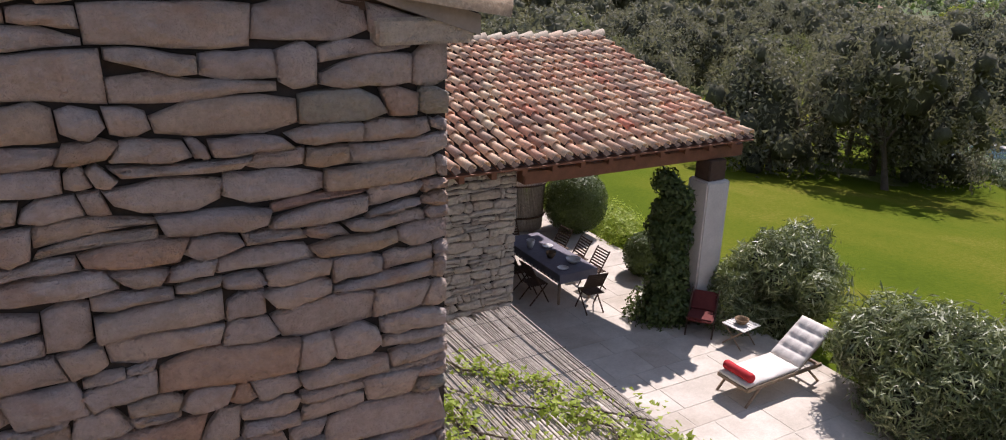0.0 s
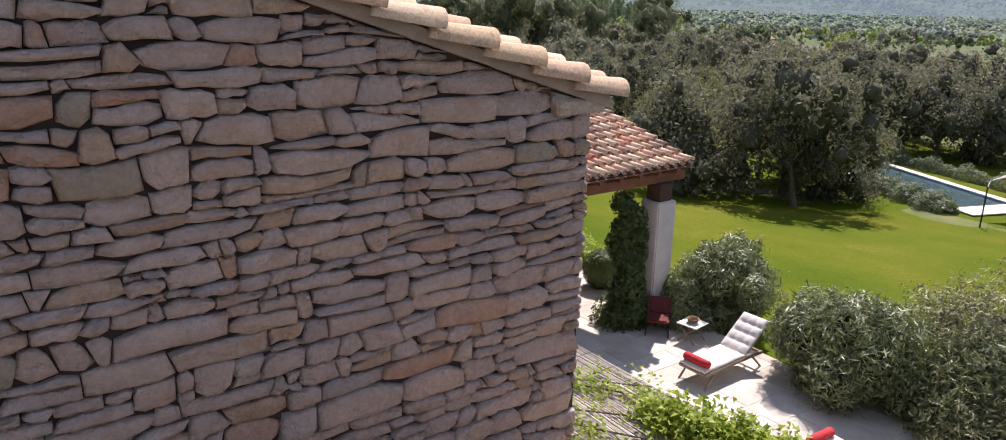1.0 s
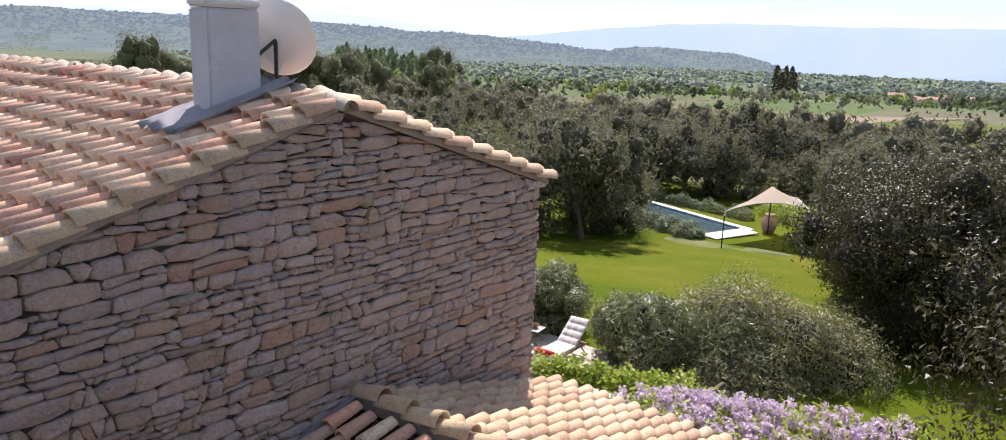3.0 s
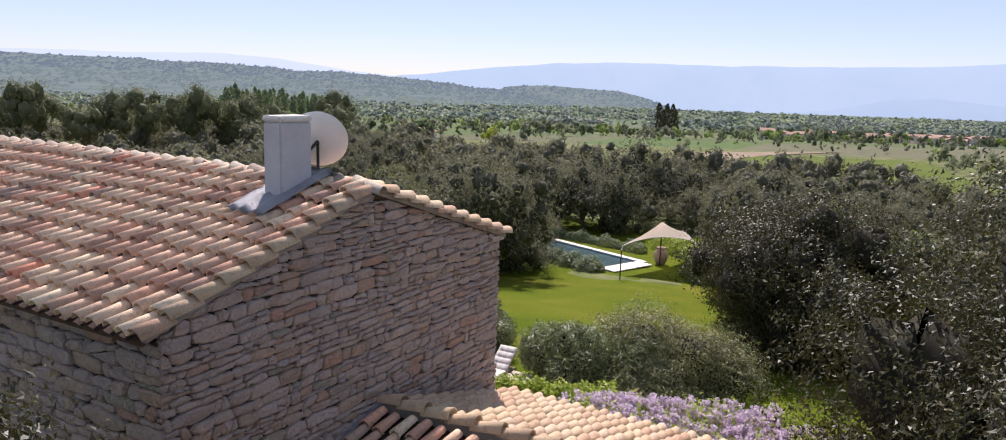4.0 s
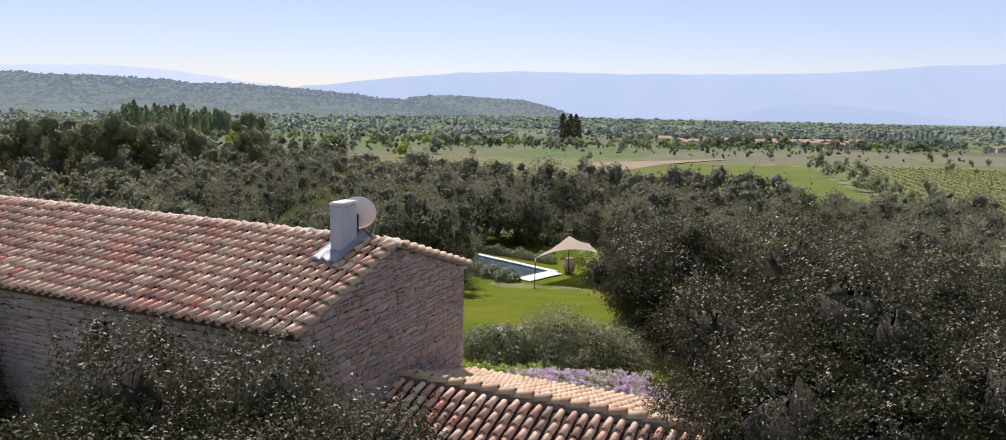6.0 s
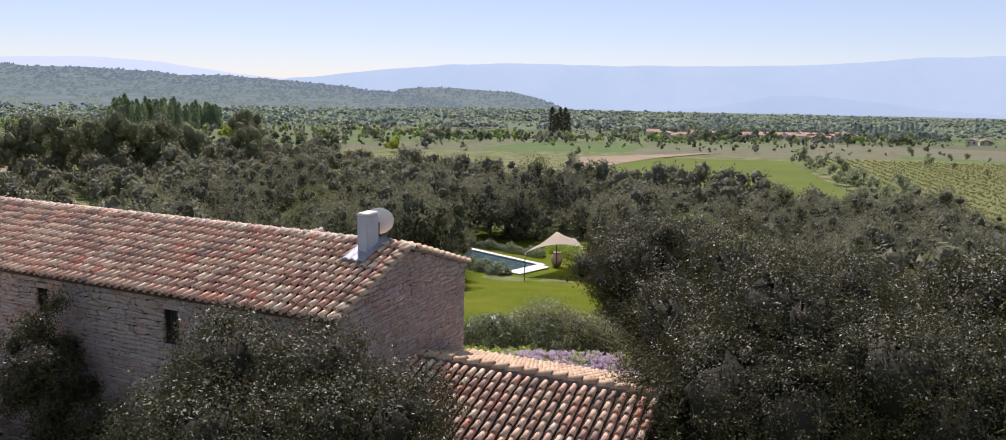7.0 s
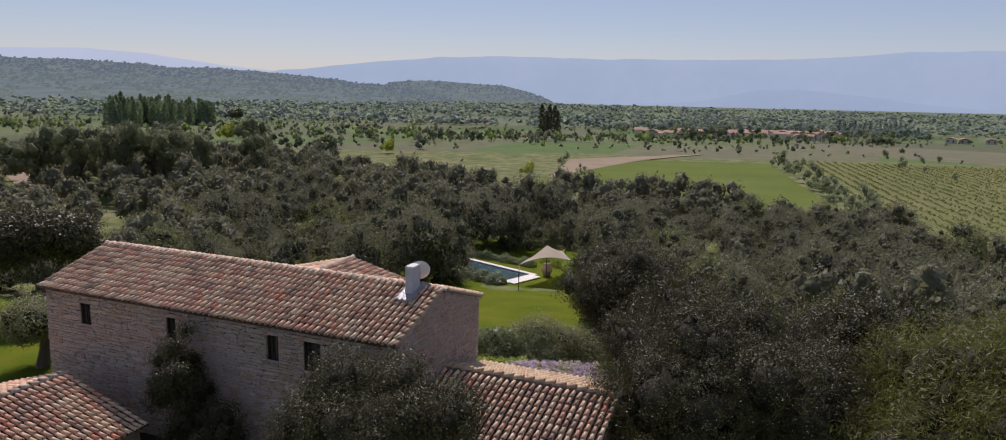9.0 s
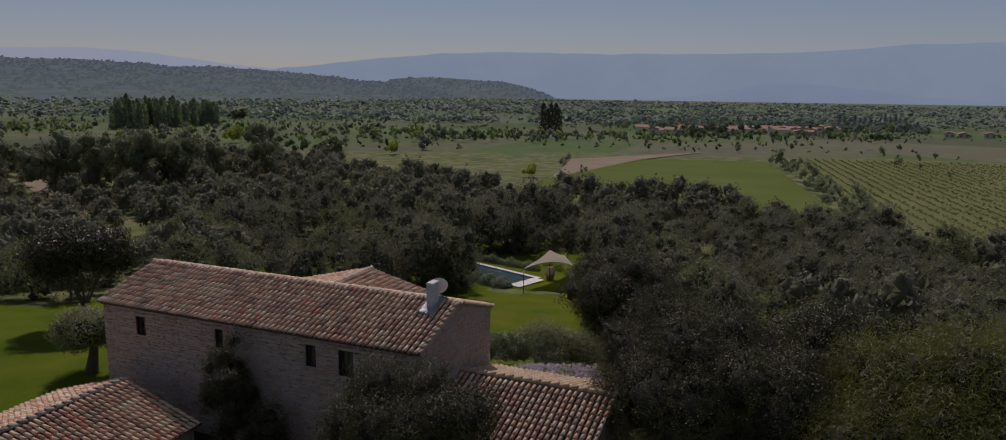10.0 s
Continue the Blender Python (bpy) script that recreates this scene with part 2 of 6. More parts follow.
def roof_slope(name, owner, start, across, up, columns, rows, step=0.272, run=0.405, near=None, deck=True, material=None, seed=1):
    """A slope of half-round tiles. start: the low corner; near: which (column, row) become single tiles."""
    material = material or TILE
    rnd = random.Random(seed)
    a, u = Vector(across).normalized(), Vector(up).normalized()
    n = a.cross(u)
    start = Vector(start)
    shared = arrays("roof_tile", TILE_V, TILE_F)
    shared.materials.append(material)
    shared.polygons.foreach_set("use_smooth", [True] * len(shared.polygons))
    rest_v, rest_f = [], []
    for c in range(columns):
        slip = rnd.uniform(-0.045, 0.045)
        for r in range(rows):
            at = start + a * ((c + 0.5) * step + rnd.uniform(-0.008, 0.008)) + u * (r * run + (slip if r else slip * 0.3) + rnd.uniform(-0.03, 0.03)) + n * (0.055 + rnd.uniform(-0.004, 0.006))
            m = tile_frame(at, a, u) @ pose(0, 0, 0, rnd.uniform(-1.0, 0.6), rnd.uniform(-3, 3), rnd.uniform(-1.6, 1.6))
            if near and near(c, r):
                ob = new("roof_tile", shared)
                ob.parent = owner
                ob.matrix_local = m
            else:
                mm = np.array(m)
                rest_f.append(TILE_F + len(rest_v) * len(TILE_V))
                rest_v.append(TILE_V @ mm[:3, :3].T + mm[:3, 3])
    if rest_v:
        me = arrays(name, np.concatenate(rest_v), np.concatenate(rest_f))
        ob = mesh_part(name, me, material, owner, smooth=True)
        ob["kind"] = "stuff"
    # wavy bed below the tiles, painted dark like the shaded channels
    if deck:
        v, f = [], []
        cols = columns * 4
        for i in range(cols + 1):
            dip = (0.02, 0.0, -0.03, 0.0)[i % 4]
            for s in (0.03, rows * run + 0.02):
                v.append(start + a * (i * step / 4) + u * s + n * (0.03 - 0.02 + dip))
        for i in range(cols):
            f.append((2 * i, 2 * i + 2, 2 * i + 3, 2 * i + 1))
        mesh_part("tile_bed", arrays("tile_bed", v, f), DECK_SHADED, owner)


def tile_line(name, owner, a, b, count, material=None, scale=1.15, up=(0, 0, 1), seed=3):
    """A row of overlapping tiles along an edge, from a to b, each one an object."""
    rnd = random.Random(seed)
    a, b = Vector(a), Vector(b)
    d = (b - a) / count
    me = arrays("edge_tile", TILE_V * np.array([scale, d.length * 1.18 / 0.46, scale]), TILE_F)
    me.materials.append(material or TILE)
    me.polygons.foreach_set("use_smooth", [True] * len(me.polygons))
    for i in range(count):
        side = d.cross(Vector(up)).normalized()
        ob = new(name, me)
        ob.parent = owner
        ob.matrix_local = tile_frame(a + d * i, side, d) @ pose(0, 0, 0, rnd.uniform(-1.5, 0.5), rnd.uniform(-3, 3), rnd.uniform(-1.5, 1.5))

# ---- ground ----
def fields_mat():
    m = Nodes("ground_cover")
    co = m.position()
    vor = m.t.nodes.new("ShaderNodeTexVoronoi")
    vor.inputs["Scale"].default_value = 0.014
    vor.inputs["Randomness"].default_value = 0.85
    st = m.t.nodes.new("ShaderNodeMapping")
    st.inputs["Rotation"].default_value = (0, 0, 0.5)
    st.inputs["Scale"].default_value = (0.55, 1.0, 1.0)
    m.link(co, st.inputs[0])
    m.link(st.outputs[0], vor.inputs["Vector"])
    sep = m.t.nodes.new("ShaderNodeSeparateColor")
    m.link(vor.outputs["Color"], sep.inputs[0])
    far = m.ramp(sep.outputs[0], [(0.0, (0.06, 0.085, 0.038)), (0.2, (0.10, 0.15, 0.045)), (0.36, (0.125, 0.125, 0.072)), (0.5, (0.065, 0.088, 0.04)), (0.62, (0.15, 0.165, 0.075)), (0.76, (0.085, 0.125, 0.045)), (0.88, (0.15, 0.142, 0.088)), (1.0, (0.11, 0.13, 0.06))])
    scrub = m.ramp(m.noise(0.3, 5, vec=co), [(0.3, (0.07, 0.09, 0.03)), (0.5, (0.13, 0.15, 0.05)), (0.7, (0.22, 0.19, 0.11))])
    xyz = m.t.nodes.new("ShaderNodeSeparateXYZ")
    m.link(co, xyz.inputs[0])
    s = m.math("ADD", m.math("MULTIPLY", xyz.outputs[0], 0.92), m.math("MULTIPLY", xyz.outputs[1], 0.39))
    s = m.math("ADD", s, m.math("MULTIPLY", m.noise(0.02, 3, vec=co), 60))
    edge = m.math("GREATER_THAN", s, 265)
    wooded = m.math("GREATER_THAN", s, 690)
    far = m.mix(m.math("MULTIPLY", wooded, 0.6), far, (0.125, 0.155, 0.105))
    c = m.mix(edge, scrub, far)
    c = m.mix(0.6, c, m.ramp(m.noise(0.12, 6, 0.7, vec=co), [(0.3, (0.7, 0.7, 0.7)), (0.7, (1.2, 1.2, 1.2))]), "MULTIPLY")
    m.bump(m.noise(2.0, 5, vec=co), 0.4, 0.1)
    return m.set(c, 0.95, 0, 0.1)


GROUND = fields_mat()
LAWN = ground_mat("lawn_grass", [(0.3, (0.045, 0.074, 0.004)), (0.45, (0.074, 0.108, 0.006)), (0.57, (0.108, 0.126, 0.010)), (0.72, (0.22, 0.175, 0.04))], 0.16, 9, 0.9, 0.6, 0.04)
MEADOW = ground_mat("meadow_grass", [(0.3, (0.085, 0.115, 0.024)), (0.55, (0.112, 0.143, 0.034)), (0.75, (0.155, 0.16, 0.06))], 0.05, 1.5, 0.95)
VINE_SOIL = ground_mat("vineyard_soil", [(0.3, (0.11, 0.125, 0.045)), (0.6, (0.165, 0.165, 0.07)), (0.8, (0.22, 0.20, 0.11))], 0.08, 1.2, 0.95)
PLOUGHED = ground_mat("bare_soil", [(0.3, (0.22, 0.175, 0.12)), (0.7, (0.30, 0.24, 0.17))], 0.1, 2.0, 0.95)


def patch(name, corners, nu, nv, lift, material, label, category):
    """A sheet that follows the ground between four corners of the plan."""
    a, b, c, d = (np.array(p, float) for p in corners)
    u, v = np.meshgrid(np.linspace(0, 1, nu + 1), np.linspace(0, 1, nv + 1))
    u, v = u.ravel()[:, None], v.ravel()[:, None]
    p = (a * (1 - u) + b * u) * (1 - v) + (d * (1 - u) + c * u) * v
    z = land(p[:, 0], p[:, 1]) + lift
    i = np.arange(nv)[:, None] * (nu + 1) + np.arange(nu)[None]
    i = i.ravel()
    f = np.stack([i, i + 1, i + nu + 2, i + nu + 1], 1)
    ob = mesh_part(name, arrays(name, np.c_[p, z], f), material)
    return tagged(ob, label, category, kind="structure")


gx = np.concatenate([[-900, -300, -120], np.arange(-60, 140, 4.0), np.geomspace(144, 4900, 70)])
gy = np.concatenate([-np.geomspace(70, 4500, 40)[::-1], np.arange(-66, 70, 6.0), np.geomspace(70, 4500, 40)])
px, py = np.meshgrid(gx, gy)
pi = (np.arange(len(gy) - 1)[:, None] * len(gx) + np.arange(len(gx) - 1)[None]).ravel()
ground = mesh_part("ground", arrays("ground", np.c_[px.ravel(), py.ravel(), land(px, py).ravel() - 0.05], np.stack([pi, pi + 1, pi + len(gx) + 1, pi + len(gx)], 1)), GROUND)
tagged(ground, "valley floor of scrub, fields and pale soil", "ground", kind="structure")
patch("lawn", [(10.4, -22), (50, -30), (66, 44), (10.4, 46)], 40, 40, 0.02, LAWN, "mown green lawn sloping down to the pool", "lawn")
patch("lawn_west", [(-40, 18.3), (10.3, 18.3), (10.3, 60), (-40, 60)], 16, 12, 0.02, LAWN, "rough green lawn behind the house", "lawn")
patch("meadow", [(95, -21), (228, 3.0), (216, 42), (132, 48)], 40, 30, 0.12, MEADOW, "fresh green meadow beyond the woods", "meadow")
patch("bare_field", [(146, 47), (216, 40.5), (262, 26), (205, 60)], 30, 10, 0.16, PLOUGHED, "strip of bare brown ploughed soil", "field")
patch("vineyard_ground", [(66, -30), (250, -3), (270, -110), (66, -90)], 40, 30, 0.12, VINE_SOIL, "dry grassy soil of the vineyard", "field")

patch("track", [(48, 88), (55, 86), (96, 146), (86, 150)], 12, 30, 0.06, PLOUGHED, "pale gravel track through the wood", "track")

# ---- stone walls ----
def stone_outlines(width, top, z0, seed, mean_w=0.29, mean_h=0.125):
    """Outlines of rubble stones that fill a wall from z0 up to top(x), in the wall's own plane."""
    rnd = random.Random(seed)
    ys = [z0]
    zmax = max(top(width * i / 20) for i in range(21))
    while ys[-1] < zmax:
        ys.append(ys[-1] + mean_h * rnd.choice((0.6, 0.75, 0.9, 1.0, 1.15, 1.3, 1.5)))
    waves = [[(rnd.uniform(0.003, 0.010), rnd.uniform(1.5, 9.0), rnd.uniform(0, 9)) for _ in range(4)] for _ in ys]

    def line(k, x):
        return ys[k] + sum(a * math.sin(x * w + p) for a, w, p in waves[k])

    def ring(a, b, la, lb, lo, hi):
        """Between x = a and b, sides leaning by la and lb, and the two curves: a lens-like outline with worn corners."""
        n = 5 if b - a > 0.2 else 4
        g = rnd.uniform(0.001, 0.005)
        r0, r1, r2, r3 = (rnd.choice((0.02, 0.04, 0.08, 0.15, 0.28)) for _ in range(4))
        pts = []
        for side in (0, 1):
            row = []
            for i in range(n):
                t = i / (n - 1)
                x = a + (b - a) * t
                zl, zh = lo(x) + g, hi(x) - g
                h = zh - zl
                e = max(0.0, 1 - t * (b - a) / max(0.025, 0.34 * h)) ** 1.6 * (r0 if side == 0 else r1) + max(0.0, 1 - (1 - t) * (b - a) / max(0.025, 0.34 * h)) ** 1.6 * (r2 if side == 0 else r3)
                z = zl + h * min(0.48, e) if side == 0 else zh - h * min(0.48, e)
                z += rnd.uniform(-0.009, 0.009)
                sx = x + (g if t < 0.5 else -g) + (la * (1 - t) + lb * t) * (1 if side else -1) * 0.5
                row.append((max(0.0, min(width, sx)), min(z, top(max(0.0, min(width, sx))))))
            pts += row if side == 0 else row[::-1]
        return pts

    out = []
    for k in range(len(ys) - 1):
        x = rnd.uniform(-0.25, 0.0)
        lean = rnd.uniform(-0.03, 0.03)
        h = ys[k + 1] - ys[k]
        while x < width:
            w = mean_w * rnd.choice((0.3, 0.5, 0.7, 0.85, 1.0, 1.2, 1.45, 1.8)) * (0.7 + 0.3 * h / mean_h)
            a, b = max(x, 0.0), min(x + w, width)
            nxt = rnd.uniform(-0.05, 0.05)
            mid = (a + b) / 2
            if b - a > 0.05 and line(k, mid) + 0.035 < top(mid):
                lo, hi = (lambda q, k=k: line(k, q)), (lambda q, k=k: max(line(k + 1, q), line(k, q) + 0.045))
                la, lb = (lean if a > 0 else 0), (nxt if b < width else 0)
                if h > mean_h * 0.95 and rnd.random() < 0.30:
                    f, sl = rnd.uniform(0.3, 0.7), rnd.uniform(-0.16, 0.16)
                    cut = lambda q, lo=lo, hi=hi, f=f, mid=mid, sl=sl: lo(q) + (hi(q) - lo(q)) * max(0.15, min(0.85, f + sl * (q - mid) / 0.12))
                    out.append(ring(a, b, la, 0, lo, cut))
                    if rnd.random() < 0.5 and b - a > 0.2:
                        c = a + (b - a) * rnd.uniform(0.35, 0.65)
                        out.append(ring(a, c, 0, 0, cut, hi))
                        out.append(ring(c, b, 0, lb, cut, hi))
                    else:
                        out.append(ring(a, b, 0, lb, cut, hi))
                else:
                    out.append(ring(a, b, la, lb, lo, hi))
            lean = nxt
            x += w
    return out


def stone_arrays(outline, rnd, proud=0.035, deep=0.05):
    """A rough stone from its outline: a rounded, tilted face standing proud of the wall (y points into the wall)."""
    o = np.array(outline)
    c = o.mean(0)
    n = len(o)
    size = o.max(0) - o.min(0)
    tx, tz = rnd.uniform(-0.07, 0.07), rnd.uniform(-0.22, 0.16)
    out = rnd.uniform(0.0, proud)
    rings = []
    for shrink, y in ((0.0, deep), (0.0, 0.0), (0.006, -out - 0.006), (0.020, -out - 0.016), (0.045, -out - 0.021)):
        k = np.clip(1 - 2 * shrink / np.maximum(size, 0.05), 0.35, 1)
        p = c + (o - c) * k
        yy = np.full(n, y)
        if y < 0:
            yy = yy + tx * (p[:, 0] - c[0]) + tz * (p[:, 1] - c[1]) + np.array([rnd.uniform(-0.007, 0.007) for _ in range(n)])
        rings.append(np.c_[p[:, 0], yy, p[:, 1]])
    v = np.concatenate(rings + [np.array([[c[0], -out - 0.022 + rnd.uniform(-0.010, 0.006), c[1]]])])
    f = []
    for r in range(4):
        for i in range(n):
            j = (i + 1) % n
            f += [(r * n + i, r * n + j, r * n + n + j), (r * n + i, r * n + n + j, r * n + n + i)]
    for i in range(n):
        f.append((4 * n + i, 4 * n + (i + 1) % n, 5 * n))
    return v, np.array(f)


def stone_wall(owner, frame_m, width, top, z0, seed, single, material, mean_w=0.29, mean_h=0.125):
    """Fill a wall face with stones. frame_m: the wall's frame (x along it, y inwards, z up); single: picks those that are objects of their own."""
    rnd = random.Random(seed)
    mm = np.array(frame_m)
    vs, fs, count = [], [], 0
    k = 0
    for o in stone_outlines(width, top, z0, seed, mean_w, mean_h):
        v, f = stone_arrays(o, rnd)
        v = v @ mm[:3, :3].T + mm[:3, 3]
        cx, cz = np.mean(o, 0)
        if single and k < 300 and single(cx, cz):
            k += 1
            c = v.mean(0)
            me = arrays("stone", v - c, f)
            me.polygons.foreach_set("use_smooth", [True] * len(me.polygons))
            ob = mesh_part("stone", me, material, owner)
            ob.location = c
        else:
            fs.append(f + count)
            vs.append(v)
            count += len(v)
    if vs:
        me = arrays("rubble", np.concatenate(vs), np.concatenate(fs))
        ob = mesh_part("rubble", me, material, owner, smooth=True)
        ob["kind"] = "stuff"


# ---- the house ----
W, L, RIDGE_X, RIDGE_Z, K = 7.2, 17.8, -3.69, 8.32, 0.325


def house():
    h = empty("farmhouse")
    tagged(h, "long rubble-stone farmhouse with a weathered clay tile roof", "house")
    eave = 6.98
    # walls with openings towards the west
    prof = [(-W, 0.0), (0.0, 0.0), (0.0, eave), (RIDGE_X, RIDGE_Z - 0.12), (-W, eave)]
    for y0, y1 in ((0.0, 0.5), (L - 0.5, L)):
        bm = bmesh.new()
        a = [bm.verts.new((x, y0 + 0.02 if y0 == 0 else y0, z)) for x, z in prof]
        b = [bm.verts.new((x, y1, z)) for x, z in prof]
        bm.faces.new(a)
        bm.faces.new(b[::-1])
        for i in range(5):
            j = (i + 1) % 5
            bm.faces.new((a[j], a[i], b[i], b[j]))
        part("gable_wall", bm, JOINT, h)
    bm = bmesh.new()
    box(bm, (-0.5, 0.5, 0), (-0.02, L - 0.5, eave))
    part("side_wall", bm, JOINT, h)
    wins = [(15.1, 15.72, 5.65, 6.58), (10.38, 10.84, 5.7, 6.62), (5.24, 5.78, 5.62, 6.62), (3.3, 4.06, 5.45, 6.62)]
    y = 0.5
    for y0, y1, z0, z1 in sorted(wins):
        for name, lo, hi in (("wall_pier", (y, 0), (y0, eave)), ("wall_below", (y0, 0), (y1, z0)), ("wall_above", (y0, z1), (y1, eave))):
            bm = bmesh.new()
            box(bm, (-W + 0.02, *lo), (-W + 0.5, *hi))
            part(name, bm, JOINT, h)
        y = y1
    bm = bmesh.new()
    box(bm, (-W + 0.02, y, 0), (-W + 0.5, L - 0.5, eave))
    part("wall_pier", bm, JOINT, h)
    for y0, y1, z0, z1 in wins:
        window(h, y0, y1, z0, z1)
    # rubble facing of the gable
    gable_top = lambda s: RIDGE_Z - 0.075 - K * abs(s - W - RIDGE_X)
    stone_wall(h, pose(-W, 0, 0), W, gable_top, 3.4, 11, lambda x, z: x > 3.4 and z > 4.0, STONE)
    # rubble facing of the west wall, left open at the windows
    fm = Matrix(((0, 1, 0, -W), (-1, 0, 0, L), (0, 0, 1, 0), (0, 0, 0, 1)))
    west(h, fm, wins)
    # masonry under the verge
    for s in (1, -1):
        x0 = RIDGE_X
        x1 = 0.12 if s > 0 else -7.4
        for yy in (-0.075, L + 0.0):
            bm = bmesh.new()
            v = [(x0, RIDGE_Z + 0.02), (x1, RIDGE_Z + 0.02 - K * abs(x1 - x0)), (x1, RIDGE_Z - 0.065 - K * abs(x1 - x0)), (x0, RIDGE_Z - 0.065)]
            a = [bm.verts.new((p, yy, q)) for p, q in v]
            b = [bm.verts.new((p, yy + 0.07, q)) for p, q in v]
            bm.faces.new(a if s > 0 else a[::-1])
            bm.faces.new(b[::-1] if s > 0 else b)
            for i in range(4):
                j = (i + 1) % 4
                bm.faces.new((a[i], b[i], b[j], a[j]) if s > 0 else (a[j], b[j], b[i], a[i]))
            part("verge_mortar", bm, MORTAR, h, "grey mortar bed under the verge tiles")
    bm = bmesh.new()
    box(bm, (-0.34, -0.06, 6.985), (0.10, 0.25, 7.095), 0.012)
    part("corner_stone", bm, STONE_PALE, h, "pale cut stone under the eave corner")
    bm = bmesh.new()
    for x0, x1 in ((-7.4, RIDGE_X), (0.1, RIDGE_X)):
        z0, z1 = RIDGE_Z - K * abs(x0 - RIDGE_X), RIDGE_Z
        v = [(x0, 0, z0), (x0, L, z0), (x1, L, z1), (x1, 0, z1)]
        a = [bm.verts.new((p, q, r - 0.03)) for p, q, r in v]
        b = [bm.verts.new((p, q, r - 0.12)) for p, q, r in v]
        bm.faces.new(a)
        bm.faces.new(b[::-1])
        for i in range(4):
            j = (i + 1) % 4
            bm.faces.new((a[j], a[i], b[i], b[j]))
    part("roof_boarding", bm, WOOD_DARK, h)
    # roof slopes
    cols = int((L + 0.3) / 0.272)
    roof_slope("west_tiles", h, (-7.52, L + 0.12, RIDGE_Z - K * 3.83), (0, -1, 0), (1, 0, K), cols, 10, near=lambda c, r: c >= cols - 29, seed=5)
    roof_slope("east_tiles", h, (0.17, 0.0, RIDGE_Z - K * 3.86), (0, 1, 0), (-1, 0, K), cols, 10, near=None, seed=6)
    tile_line("ridge_tile", h, (RIDGE_X, L + 0.15, RIDGE_Z - 0.02), (RIDGE_X, -0.17, RIDGE_Z - 0.02), 43, TILE_RIDGE_SHADED, scale=1.4)
    n = Vector((-K, 0, 1)).normalized()
    tile_line("verge_tile", h, Vector((-7.50, -0.05, RIDGE_Z - K * 3.81)) + n * 0.01, Vector((RIDGE_X - 0.1, -0.05, RIDGE_Z - K * 0.1)) + n * 0.01, 10, TILE_OCHRE, up=n, scale=1.25, seed=8)
    n = Vector((K, 0, 1)).normalized()
    tile_line("verge_tile", h, Vector((0.20, -0.05, RIDGE_Z - K * 3.89)) + n * 0.0, Vector((RIDGE_X + 0.1, -0.05, RIDGE_Z - K * 0.1)) + n * 0.0, 10, TILE_OCHRE, up=n, scale=1.25, seed=9)
    return h


def trimmed(o, x0, x1, z0, z1):
    """A stone's outline cut back to stand clear of an opening, or None where nothing is left of it."""
    o = np.array(o)
    lo, hi = o.min(0), o.max(0)
    if hi[0] <= x0 or lo[0] >= x1 or hi[1] <= z0 or lo[1] >= z1:
        return o
    room = {"left": x0 - lo[0], "right": hi[0] - x1, "under": z0 - lo[1], "over": hi[1] - z1}
    side = max(room, key=room.get)
    if room[side] < 0.04:
        return None
    axis, keep = (0, x0) if side == "left" else (0, x1) if side == "right" else (1, z0) if side == "under" else (1, z1)
    o[:, axis] = np.minimum(o[:, axis], keep) if side in ("left", "under") else np.maximum(o[:, axis], keep)
    return o


def west(h, fm, wins):
    rnd = random.Random(21)
    mm = np.array(fm)
    vs, fs, count = [], [], 0
    for o in stone_outlines(L, lambda x: 6.95, 1.2, 22, 0.37, 0.145):
        for y0, y1, z0, z1 in wins:
            o = trimmed(o, L - y1, L - y0, z0 - 0.09, z1 + 0.16)
            if o is None:
                break
        if o is None:
            continue
        v, f = stone_arrays(o, rnd)
        v = v @ mm[:3, :3].T + mm[:3, 3]
        vs.append(v)
        fs.append(f + count)
        count += len(v)
    ob = mesh_part("west_rubble", arrays("west_rubble", np.concatenate(vs), np.concatenate(fs)), STONE, h, smooth=True)
    ob["kind"] = "stuff"


def window(h, y0, y1, z0, z1):
    """A small window set deep in the west wall, with a timber frame and a stone sill."""
    x = -W + 0.02
    bm = bmesh.new()
    for a, b in (((x + 0.2, y0, z0), (x + 0.26, y0 + 0.06, z1)), ((x + 0.2, y1 - 0.06, z0), (x + 0.26, y1, z1)), ((x + 0.2, y0 + 0.06, z0), (x + 0.26, y1 - 0.06, z0 + 0.06)), ((x + 0.2, y0 + 0.06, z1 - 0.06), (x + 0.26, y1 - 0.06, z1)),
                 ((x + 0.205, (y0 + y1) / 2 - 0.03, z0 + 0.06), (x + 0.255, (y0 + y1) / 2 + 0.03, z1 - 0.06))):
        box(bm, a, b)
    w = part("window", bm, WOOD_DARK, h, "small dark timber casement window")
    bm = bmesh.new()
    box(bm, (x + 0.225, y0 + 0.05, z0 + 0.05), (x + 0.235, y1 - 0.05, z1 - 0.05))
    part("pane", bm, GLASS, w)
    bm = bmesh.new()
    box(bm, (x - 0.06, y0 + 0.002, z0 - 0.088), (x + 0.2, y1 - 0.002, z0 - 0.002), 0.01)
    part("sill", bm, STONE, w, "rough stone sill")
    bm = bmesh.new()
    box(bm, (x - 0.045, y0 + 0.002, z1 + 0.002), (x + 0.2, y1 - 0.002, z1 + 0.158), 0.012)
    part("lintel", bm, STONE, w, "rough stone lintel")


